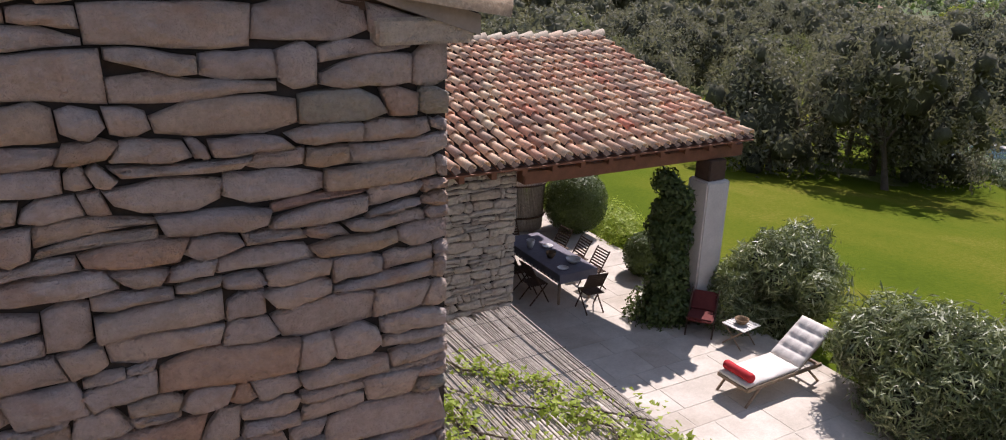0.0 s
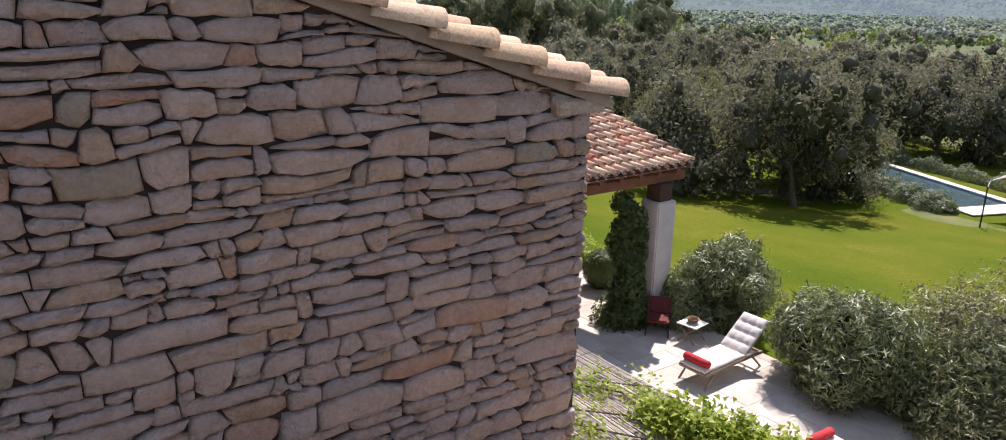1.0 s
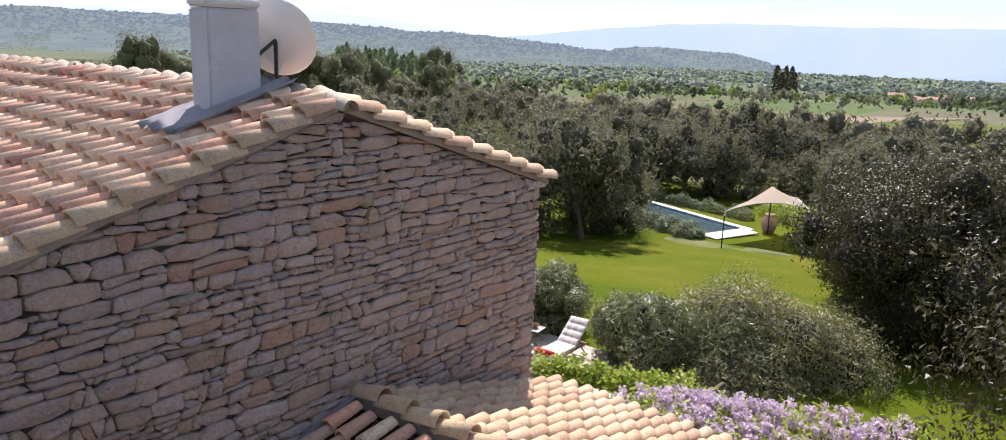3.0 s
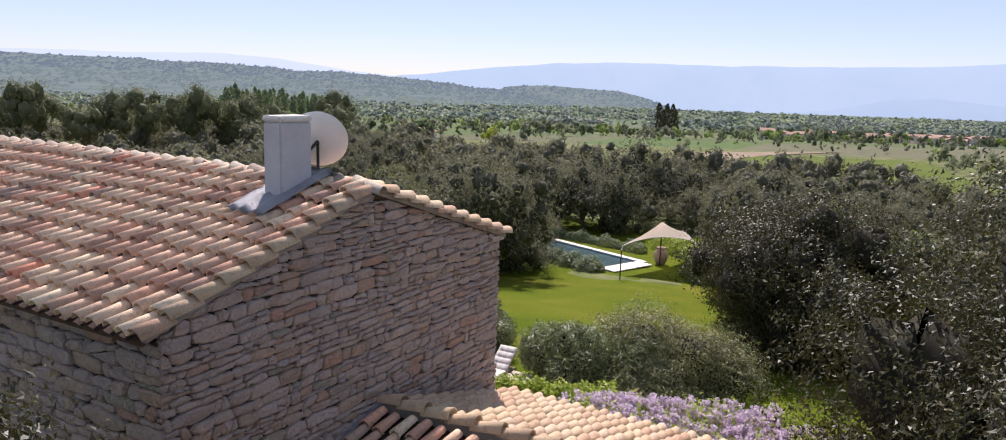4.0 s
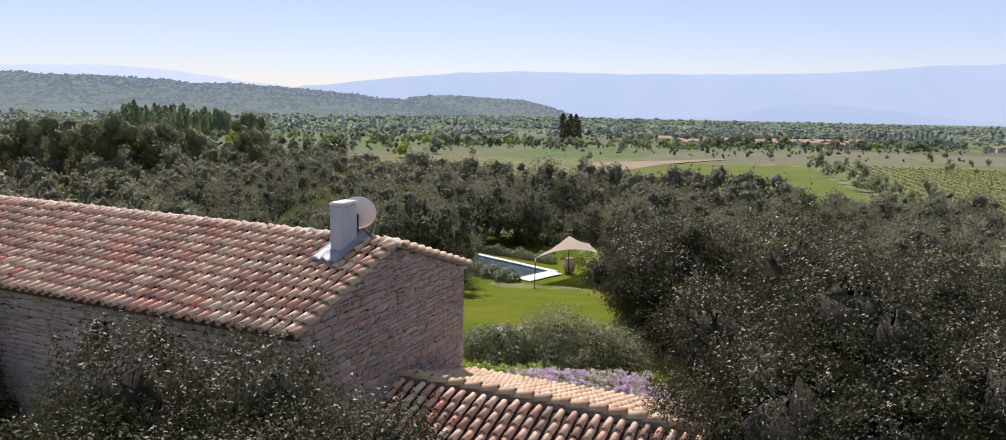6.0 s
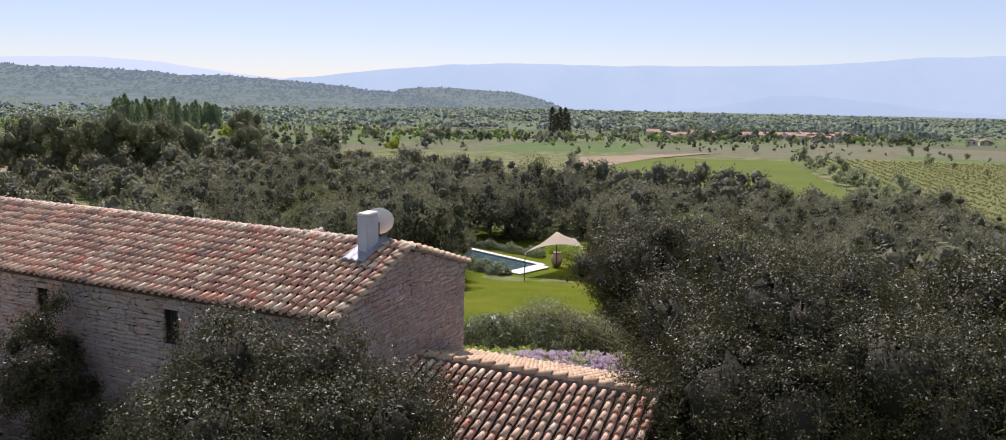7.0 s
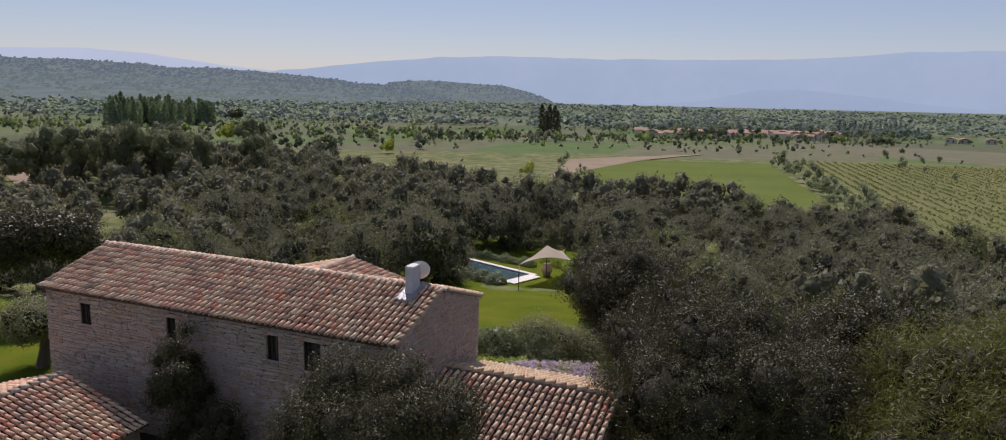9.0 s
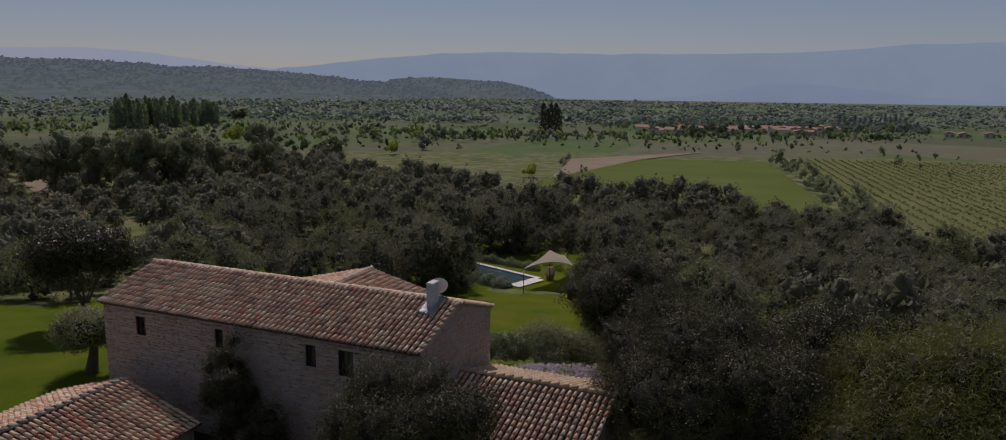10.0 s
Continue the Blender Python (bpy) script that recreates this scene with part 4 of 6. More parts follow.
# ---- pergola with cane roof ----
def pergola():
    p = empty("pergola")
    tagged(p, "pergola roofed with grey split cane against the house", "pergola")
    r = random.Random(9)
    x0, x1, y0, y1, z = 0.12, 3.72, 0.75, 5.55, 2.56
    for x in (x0 + 0.15, 1.9, x1 - 0.1):
        bm = bmesh.new()
        box(bm, (x - 0.05, y0, z - 0.16), (x + 0.05, y1, z - 0.03), 0.01)
        part("beam", bm, WOOD_DARK, p)
        for y in (y0 + 0.1, y1 - 0.1):
            bm = bmesh.new()
            rod(bm, (x, y, 0), (x, y, z - 0.16), 0.05, seg=8)
            part("post", bm, WOOD_DARK, p)
    v, f = [], []
    n = 210
    for i in range(n):
        x = x0 + (x1 - x0) * (i + r.uniform(-0.3, 0.3)) / n
        rad = r.uniform(0.007, 0.013)
        ya, yb = y0 + r.uniform(-0.05, 0.06), y1 + r.uniform(-0.12, 0.10)
        xs = r.uniform(-0.05, 0.05)
        prev = None
        for k in range(7):
            u = k / 6
            y = ya + (yb - ya) * u
            zz = z + 0.03 * math.sin(x * 2.2 + u * 5) + r.uniform(-0.006, 0.006)
            base = len(v)
            for a in range(5):
                w = 2 * math.pi * a / 5
                v.append((x + xs * u + rad * math.cos(w), y, zz + rad * math.sin(w)))
            if prev is not None:
                for a in range(5):
                    b = (a + 1) % 5
                    f.append((prev + a, prev + b, base + b, base + a))
            prev = base
    ob = mesh_part("cane", arrays("cane", v, f), CANE, p)
    ob["kind"] = "stuff"
    for k in range(9):
        y = y0 + 0.3 + k * (y1 - y0 - 0.6) / 8
        bm = bmesh.new()
        rod(bm, (x0, y, z + 0.012), (x1, y + 0.05, z + 0.012), 0.004, seg=5)
        part("wire", bm, DARK_METAL, p)


pergola()

# second, open pergola that carries the wisteria along the wing
def trellis():
    p = empty("trellis")
    tagged(p, "open timber trellis along the low wing", "trellis")
    for y in (-1.4, -3.4, -5.4, -7.4):
        bm = bmesh.new()
        box(bm, (0.2, y - 0.04, 2.96), (4.1, y + 0.04, 3.06), 0.01)
        part("beam", bm, WOOD_DARK, p)
        bm = bmesh.new()
        rod(bm, (3.9, y, 0), (3.9, y, 2.96), 0.05, seg=8)
        part("post", bm, WOOD_DARK, p)


trellis()

# ---- pool ----
def pool():
    d, w = Vector((0.345, 0.938, 0)), Vector((-0.938, 0.345, 0))
    o = Vector((44.3, 12.9, -3.42))
    wide, long, rim, pave = 5.2, 12.5, 0.55, 0.06
    m = Matrix.Translation(o) @ Matrix((d, w, Vector((0, 0, 1)))).transposed().to_4x4()
    p = empty("swimming_pool", m)
    tagged(p, "long swimming pool with a pale stone rim in the lawn", "pool")
    stone = simple("pool_rim_stone", (0.66, 0.63, 0.57), 0.85, 2, 0.1)
    lin = simple("pool_lining", (0.24, 0.37, 0.48), 0.6, 2, 0.1)
    bm = bmesh.new()
    box(bm, (rim, rim, -1.5), (long - rim, wide - rim, -1.4))
    for a, b in (((0.05, 0.05, -1.5), (long - 0.05, rim - 0.02, -0.06)), ((0.05, wide - rim + 0.02, -1.5), (long - 0.05, wide - 0.05, -0.06)), ((0.05, rim, -1.5), (rim - 0.02, wide - rim, -0.06)), ((long - rim + 0.02, rim, -1.5), (long - 0.05, wide - rim, -0.06))):
        box(bm, a, b)
    part("basin", bm, lin, p)
    n = 14
    for i in range(n):
        for y0 in (0.0, wide - rim):
            bm = bmesh.new()
            box(bm, (i * long / n + 0.004, y0, -0.06), ((i + 1) * long / n - 0.004, y0 + rim, 0.0), 0.012)
            part("rim_slab", bm, stone, p)
    for i in range(5):
        for x0, x1 in ((-0.9, rim), (long - rim, long)):
            bm = bmesh.new()
            y0, y1 = rim + i * (wide - 2 * rim) / 5, rim + (i + 1) * (wide - 2 * rim) / 5
            box(bm, (x0, y0 + 0.004, -0.06), (x1, y1 - 0.004, 0.004), 0.012)
            part("rim_slab", bm, stone, p)
    wm = Nodes("pool_water")
    wm.p.inputs["Transmission Weight"].default_value = 0.85
    wm.p.inputs["IOR"].default_value = 1.33
    wm.bump(wm.noise(2.2, 3, vec=wm.position()), 0.35, 0.12)
    water = wm.set((0.32, 0.52, 0.66), 0.04, 0, 0.5)
    bm = bmesh.new()
    v = [bm.verts.new(q) for q in ((rim - 0.02, rim - 0.02, -0.14), (long - rim + 0.02, rim - 0.02, -0.14), (long - rim + 0.02, wide - rim + 0.02, -0.14), (rim - 0.02, wide - rim + 0.02, -0.14))]
    bm.faces.new(v)
    part("water", bm, water, p, "rippled dark blue water")


pool()


def shade_sail():
    s = empty("shade_sail", pose(40, 11, float(land(40, 11))))
    tagged(s, "peach-white shade sail with a central mast on the lawn", "shade sail")
    o = Vector((40, 11, float(land(40, 11))))
    peak = Vector((44.06, 11.87, -0.21)) - o
    a, b, c = Vector((40.2, 13.4, -1.6)) - o, Vector((40.6, 8.28, -0.7)) - o, Vector((48.3, 11.6, -1.7)) - o
    bm = bmesh.new()
    n, rim = 10, []
    for p, q in ((a, b), (b, c), (c, a)):
        for i in range(12):
            t = i / 12
            mid = (p + q) / 2
            pull = (peak - mid) * 0.16 * 4 * t * (1 - t)
            rim.append(p.lerp(q, t) + Vector((pull.x, pull.y, pull.z * 2.4)))
    rows = []
    for k in range(n + 1):
        u = k / n
        rows.append([bm.verts.new(peak.lerp(r, 0.02 + 0.98 * u) + Vector((0, 0, -0.3 * u * (1 - u) * 1.6))) for r in rim])
    for k in range(n):
        for i in range(len(rim)):
            j = (i + 1) % len(rim)
            bm.faces.new((rows[k][i], rows[k][j], rows[k + 1][j], rows[k + 1][i]))
    part("sail", bm, SAILCLOTH, s, smooth=True)
    bm = bmesh.new()
    for p, q in zip(rim, rim[1:] + rim[:1]):
        rod(bm, peak.lerp(p, 0.99), peak.lerp(q, 0.99), 0.02, seg=5)
    part("hem", bm, WHITE_PAINT, s)
    bm = bmesh.new()
    rod(bm, (peak.x, peak.y, float(land(44.7, 12.06)) - o.z - 0.2), peak + Vector((0, 0, 0.12)), 0.045, seg=8)
    part("mast", bm, DARK_METAL, s)
    for tip, foot in ((a, (37.3, 12.3)), (b, (38.6, 7.6)), (c, (49.5, 11.6))):
        base = Vector((foot[0], foot[1], float(land(*foot)))) - o
        top = Vector((base.x, base.y, base.z + 2.1))
        bm = bmesh.new()
        rod(bm, base - Vector((0, 0, 0.2)), top, 0.04, seg=8)
        part("pole", bm, DARK_METAL, s)
        bm = bmesh.new()
        rod(bm, top, tip, 0.012, seg=5)
        part("rope", bm, WHITE_PAINT, s)


shade_sail()


def jar():
    j = empty("garden_jar", pose(44.6, 12.0, float(land(44.6, 12.0))))
    tagged(j, "big pale clay oil jar beside the pool", "jar")
    bm = bmesh.new()
    lathe(bm, [(0.26, 0), (0.42, 0.25), (0.55, 0.65), (0.50, 1.0), (0.34, 1.2), (0.30, 1.28), (0.36, 1.36), (0.28, 1.36), (0.25, 1.2)], 24)
    part("body", bm, simple("clay_jar", (0.30, 0.22, 0.165), 0.85, 5, 0.2), j, smooth=True)


jar()

def annex():
    """The low outbuilding in front of the west wall."""
    h = empty("outbuilding")
    tagged(h, "low stone outbuilding with a clay tile roof", "house")
    k, zr, yr, x0, x1 = 0.31, 4.2, 14.5, -17.0, -9.1
    bm = bmesh.new()
    prof = [(10.4, 0), (18.6, 0), (18.6, 2.9), (yr, zr - 0.14), (10.4, 2.9)]
    a = [bm.verts.new((x0 + 0.3, y, z)) for y, z in prof]
    b = [bm.verts.new((x1 - 0.2, y, z)) for y, z in prof]
    bm.faces.new(a[::-1])
    bm.faces.new(b)
    for i in range(5):
        j = (i + 1) % 5
        bm.faces.new((a[i], a[j], b[j], b[i]))
    part("wall", bm, PLASTER_STONE, h)
    cols = int((x1 - x0) / 0.272)
    run = 4.45
    roof_slope("front_tiles", h, (x0, yr - run, zr - k * run), (1, 0, 0), (0, 1, k), cols, 11, near=lambda c, r: c > cols - 26, seed=51)
    roof_slope("back_tiles", h, (x1, yr + run, zr - k * run), (-1, 0, 0), (0, -1, k), cols, 11, seed=52)
    tile_line("ridge_tile", h, (x0, yr, zr + 0.04), (x1 + 0.05, yr, zr + 0.04), 19, TILE_RIDGE_SHADED, scale=1.4, seed=53)


annex()

# ---- trees ----
def leaf_cards(points, normals, size, rnd_seed, ratio=0.45):
    """One small pointed leaf at each point: broad kinds with three corners, slim ones with four."""
    g = np.random.default_rng(rnd_seed)
    n = len(points)
    nz = normals + g.normal(0, 0.55, (n, 3))
    nz /= np.linalg.norm(nz, axis=1, keepdims=True) + 1e-9
    r = g.normal(0, 1, (n, 3))
    u = np.cross(nz, r)
    u /= np.linalg.norm(u, axis=1, keepdims=True) + 1e-9
    w = np.cross(nz, u)
    s = (size * g.uniform(0.6, 1.35, n))[:, None]
    if ratio > 0.3:
        v = np.stack([points - u * s * 0.5, points + w * s * ratio * 0.62 + u * s * 0.1, points + u * s * 0.5 - w * s * ratio * 0.3], 1).reshape(-1, 3)
        return v, np.arange(3 * n).reshape(-1, 3)
    v = np.stack([points - u * s * 0.5, points - w * s * ratio * 0.5 + u * s * 0.05, points + u * s * 0.5, points + w * s * ratio * 0.5 + u * s * 0.05], 1).reshape(-1, 3)
    return v, np.arange(4 * n).reshape(-1, 4)


def lobes(g, radius, count, flat=0.75, low=0.25, fine=False):
    """Centres and radii of the lumps of a crown whose middle is the origin."""
    c = []
    for _ in range(count):
        d = g.normal(0, 1, 3)
        d /= np.linalg.norm(d)
        if d[2] < -low:
            d[2] *= -0.4
        c.append(d * radius * (g.uniform(0.45, 0.86) if fine else g.uniform(0.35, 0.75)) * np.array([1, 1, flat]))
    return np.array(c), radius * (g.uniform(0.15, 0.30, count) if fine else g.uniform(0.28, 0.48, count))


def crown_arrays(seed, radius, leaves, size, lumps=14, flat=0.75, core=0.6, ratio=0.45, low=0.25, spread=0.22, fine=False):
    """A crown of leaves round many lumps, uneven and with gaps."""
    g = np.random.default_rng(seed)
    c, r = lobes(g, radius, lumps, flat, low, fine)
    if fine:
        c[0], r[0] = (0, 0, 0), radius * 0.55
    pts, nrm, got = [], [], 0
    w = r ** 2 / (r ** 2).sum()
    while got < leaves:
        n = leaves * 2
        which = g.choice(lumps, n, p=w)
        d = g.normal(0, 1, (n, 3))
        d /= np.linalg.norm(d, axis=1, keepdims=True)
        twig = 1 + spread * np.sin(d[:, 0] * 9 + which) * np.sin(d[:, 1] * 8 + which * 2) + 0.12 * np.sin(d[:, 2] * 17 + d[:, 0] * 13 + which)
        depth = 1 - 0.38 * g.random(n) ** 1.6 + 0.16 * (g.random(n) < 0.06)
        p = c[which] + d * (r[which] * twig * depth)[:, None]
        inside = np.zeros(n, bool)
        for k in range(lumps):
            inside |= (np.linalg.norm(p - c[k], axis=1) < (0.8 if fine else 0.66) * r[k])
        p, d = p[~inside], d[~inside]
        pts.append(p)
        nrm.append(d)
        got += len(p)
    p, d = np.concatenate(pts)[:leaves], np.concatenate(nrm)[:leaves]
    if fine:
        # leaves gathered into tufts at the ends of twigs
        k = 14
        p, d = np.repeat(p[: leaves // k], k, 0), np.repeat(d[: leaves // k], k, 0)
        out = np.repeat(np.abs(g.normal(0, 0.055 * radius, leaves // k)), k)[:, None]
        p = p + d * out + g.normal(0, size * 1.15, p.shape)
    v, f = leaf_cards(p, d, size, seed + 1, ratio)
    # added balls that fill the lumps behind the leaves
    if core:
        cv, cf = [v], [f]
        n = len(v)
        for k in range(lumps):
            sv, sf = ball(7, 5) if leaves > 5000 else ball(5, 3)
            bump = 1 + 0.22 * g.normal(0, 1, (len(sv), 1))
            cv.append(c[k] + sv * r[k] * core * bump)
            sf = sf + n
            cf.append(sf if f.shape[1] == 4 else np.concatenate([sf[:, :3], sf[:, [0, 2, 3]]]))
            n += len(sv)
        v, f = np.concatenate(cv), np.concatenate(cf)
    return v, f, c, r


def ball(seg, rings):
    """A coarse ball of four-cornered faces."""
    v = []
    for i in range(rings + 1):
        a = math.pi * (0.04 + 0.92 * i / rings)
        for j in range(seg):
            b = 2 * math.pi * j / seg
            v.append((math.sin(a) * math.cos(b), math.sin(a) * math.sin(b), math.cos(a)))
    f = [(i * seg + j, (i + 1) * seg + j, (i + 1) * seg + (j + 1) % seg, i * seg + (j + 1) % seg) for i in range(rings) for j in range(seg)]
    return np.array(v), np.array(f)


def trunk_mesh(seed, height, radius, targets, base=0.0):
    """A tapered, slightly crooked trunk that forks into limbs reaching the targets."""
    g = random.Random(seed)
    bm = bmesh.new()
    p, q = Vector((0, 0, base - 0.3)), Vector((g.uniform(-0.1, 0.1) * height, g.uniform(-0.1, 0.1) * height, height * 0.55))
    rod(bm, p, q, radius * 1.25, radius * 0.8, 9)
    fork = Vector((q.x + g.uniform(-0.08, 0.08) * height, q.y + g.uniform(-0.08, 0.08) * height, height))
    rod(bm, q - (fork - q) * 0.05, fork, radius * 0.8, radius * 0.6, 8)
    for t in targets:
        t = Vector(t)
        st = q.lerp(fork, g.uniform(0.2, 1.0))
        mid = st.lerp(t, 0.5) + Vector((g.uniform(-0.15, 0.15), g.uniform(-0.15, 0.15), g.uniform(0, 0.3)))
        rod(bm, st, mid, radius * 0.42, radius * 0.28, 6)
        rod(bm, mid - (t - mid) * 0.03, t, radius * 0.28, radius * 0.10, 6)
    me = bpy.data.meshes.new("trunk")
    bm.to_mesh(me)
    bm.free()
    return me


# Dark colours for the balls inside crowns: painted shade of the crown's depth.
CORE_SHADE = simple("crown_core_shade", (0.035, 0.032, 0.02), 0.95, 5, 0.4)
WOOD_CORE_SHADE = simple("wood_core_shade", (0.085, 0.085, 0.052), 0.95, 3, 0.5)
BARK = simple("bark", (0.13, 0.10, 0.075), 0.95, 9, 0.35, bump=0.7, dist=0.03)
# The few pale tones at the ramp's end are painted leaf glints.
OAK = leaf_mat("holm_oak_leaf", [(0.0, (0.034, 0.034, 0.014)), (0.5, (0.056, 0.055, 0.022)), (0.85, (0.084, 0.08, 0.033)), (0.96, (0.125, 0.117, 0.053)), (1.0, (0.18, 0.168, 0.09))], 0.46, 0.27, 0.15, (0.14, 0.13, 0.03))
# Oaks of the wood: lighter and bluer, with some haze in the colour.
OAK_HAZED = leaf_mat("hazed_wood_leaf", [(0.0, (0.115, 0.116, 0.074)), (0.5, (0.16, 0.160, 0.105)), (1.0, (0.22, 0.215, 0.142))], 0.65, 0.2, 0.35, (0.26, 0.26, 0.11))
OLIVE = leaf_mat("olive_leaf", [(0.0, (0.159, 0.161, 0.069)), (0.5, (0.231, 0.225, 0.108)), (0.9, (0.330, 0.321, 0.177)), (1.0, (0.503, 0.489, 0.329))], 0.55, 0.3, 0.2)
OLEANDER = leaf_mat("oleander_leaf", [(0.0, (0.085, 0.112, 0.043)), (0.5, (0.165, 0.195, 0.085)), (0.85, (0.28, 0.31, 0.15)), (1.0, (0.46, 0.48, 0.29))], 0.42, 0.4, 0.2)
PINE = leaf_mat("pine_needles", [(0.0, (0.055, 0.058, 0.016)), (0.5, (0.095, 0.097, 0.026)), (0.9, (0.15, 0.142, 0.04)), (1.0, (0.24, 0.21, 0.065))], 0.55, 0.3, 0.3)


def tree(name, x, y, height, radius, seed, leaves, size, material, label, category="tree", lumps=16, flat=0.75, trunk_r=0.16, ratio=0.45, z=None, low=0.25, clear=0.28, core=0.6, fine=False):
    """A tree whose crown's top stands at height over the ground."""
    g0 = float(land(x, y)) if z is None else z
    t = empty(name, pose(x, y, g0))
    tagged(t, label, category)
    v, f, c, r = crown_arrays(seed, radius, leaves, size, lumps, flat, core, ratio, low, fine=fine)
    lift = height - v[:, 2].max()
    v = v + (0, 0, lift)
    crown = mesh_part("crown", arrays("crown", v, f), material, t)
    crown.data.materials.append(CORE_SHADE)
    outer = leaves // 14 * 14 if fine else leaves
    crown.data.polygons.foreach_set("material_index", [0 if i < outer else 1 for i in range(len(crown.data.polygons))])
    mesh_part("trunk", trunk_mesh(seed, max(0.4, lift * clear + 0.2), trunk_r, [tuple(q + (0, 0, lift)) for q in c[:10]]), BARK, t)
    return t



OAK_LABEL = "dark evergreen holm oak with a rounded leafy crown"
tree("holm_oak", -1.0, -10.8, 10.1, 5.4, 101, 300000, 0.078, OAK, "broad dark holm oak with dense glossy leaves", fine=True, lumps=80, trunk_r=0.28, ratio=0.5, low=0.6)
tree("holm_oak", -11.5, -1.8, 9.1, 3.05, 102, 165000, 0.07, OAK, "rounded dark holm oak beside the west wall", fine=True, lumps=60, trunk_r=0.2, ratio=0.5, low=0.6)
tree("laurel", -8.35, 9.0, 7.0, 1.35, 108, 30000, 0.09, OAK, "tall narrow dark laurel against the stone wall", fine=True, lumps=40, trunk_r=0.08, ratio=0.45, flat=2.4, low=0.9)
tree("laurel", -8.6, 6.9, 4.6, 1.7, 109, 26000, 0.09, OAK, "dark laurel shrub against the stone wall", fine=True, lumps=34, trunk_r=0.06, ratio=0.45, flat=1.5, low=0.9)
tree("holm_oak", -15.5, 3.4, 5.6, 2.8, 111, 22000, 0.14, OAK, "low dark holm oak in the yard", lumps=16, low=0.7)
tree("olive_tree", 12.6, 0.9, 3.3, 3.2, 103, 85000, 0.115, OLIVE, "wide grey-green olive with fine leaves", lumps=24, ratio=0.31, flat=0.62, trunk_r=0.14, low=0.9, core=0.5)
tree("oleander", 10.5, 3.5, 2.4, 1.7, 104, 30000, 0.19, OLEANDER, "dense oleander shrub beside the terrace", "shrub", 20, 0.8, 0.05, 0.15, low=0.95, core=0.5)
tree("oleander", 11.4, 1.5, 2.2, 1.6, 114, 26000, 0.19, OLEANDER, "dense oleander shrub beside the olive", "shrub", 18, 0.8, 0.05, 0.15, low=0.95, core=0.5)
tree("oleander", 11.3, 7.3, 2.3, 1.45, 105, 24000, 0.19, OLEANDER, "dense oleander shrub at the lawn's edge", "shrub", 18, 0.9, 0.05, 0.15, low=0.95, core=0.5)
tree("holm_oak", 19.3, -2.0, 7.4, 4.3, 106, 80000, 0.12, OAK, "tall dark holm oak at the lawn's edge", fine=True, lumps=60, low=0.95, ratio=0.5)
tree("holm_oak", 26.5, 0.2, 6.6, 3.6, 116, 45000, 0.14, OAK, "dark holm oak beside the shade sail", fine=True, lumps=45, low=0.95, ratio=0.5)
tree("holm_oak", 33.5, 2.4, 6.0, 3.1, 117, 26000, 0.19, OAK, "dark holm oak beside the shade sail", lumps=18, low=0.95, ratio=0.5)
tree("holm_oak", 4.2, -15.4, 8.8, 4.0, 125, 70000, 0.12, OAK, "dark holm oak behind the broad one", fine=True, lumps=50, low=0.9, ratio=0.5)
tree("pine", -3.0, -20.0, 11.2, 5.4, 107, 130000, 0.22, PINE, "yellow-green pine with loose needles", fine=True, lumps=46, core=0.6, ratio=0.13, low=0.8)
tree("pine", 5.5, -25.5, 9.0, 4.2, 118, 40000, 0.24, PINE, "yellow-green pine behind the holm oak", fine=True, lumps=36, core=0.6, ratio=0.13, low=0.8)
tree("olive_tree", -1.5, 26.0, 4.6, 2.6, 119, 16000, 0.16, OLIVE, "old olive with a thick dark trunk", lumps=14, trunk_r=0.34, ratio=0.25, flat=0.6, clear=0.75)
tree("holm_oak", 6.5, 36.0, 8.5, 4.0, 120, 16000, 0.24, OAK, "big dark holm oak on the rough lawn", lumps=18, ratio=0.5)
tree("holm_oak", -6.5, 33.0, 8.0, 3.8, 121, 12000, 0.24, OAK, "big dark holm oak on the rough lawn", lumps=18, ratio=0.5)


# ---- woods ----
def inside(poly, x, y):
    hit = False
    for (x0, y0), (x1, y1) in zip(poly, poly[1:] + poly[:1]):
        if (y0 > y) != (y1 > y) and x < (x1 - x0) * (y - y0) / (y1 - y0) + x0:
            hit = not hit
    return hit


WOODS = [(49, 28), (30, 40), (12, 47), (8, 70), (20, 130), (58, 182), (104, 172), (133, 160), (148, 140), (142, 114), (126, 82), (122, 64), (104, 45), (92, 32), (104, 18), (92, -12), (82, -22), (62, -31),
         (60, -62), (12, -62), (6, -30), (14, -14), (24, -8), (36, -3), (47, 3), (60, 12), (66, 24)]


def make_kinds():
    kinds = []
    for i, (h, rad, mat, ratio, lumps) in enumerate(((6.0, 2.9, OAK_HAZED, 0.5, 12), (6.6, 3.2, OAK_HAZED, 0.5, 14), (5.2, 2.7, OAK_HAZED, 0.5, 11), (7.2, 3.1, OAK_HAZED, 0.5, 14), (5.6, 2.8, OLIVE_DARK, 0.5, 12))):
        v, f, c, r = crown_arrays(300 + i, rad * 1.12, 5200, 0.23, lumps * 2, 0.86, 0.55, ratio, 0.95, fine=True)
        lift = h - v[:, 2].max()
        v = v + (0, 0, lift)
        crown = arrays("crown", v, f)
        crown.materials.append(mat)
        crown.materials.append(WOOD_CORE_SHADE)
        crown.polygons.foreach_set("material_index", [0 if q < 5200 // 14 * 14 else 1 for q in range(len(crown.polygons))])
        tr = trunk_mesh(300 + i, max(0.8, lift * 0.5), 0.14, [tuple(q + (0, 0, lift)) for q in c[:7]])
        tr.materials.append(BARK)
        kinds.append((crown, tr))
    return kinds


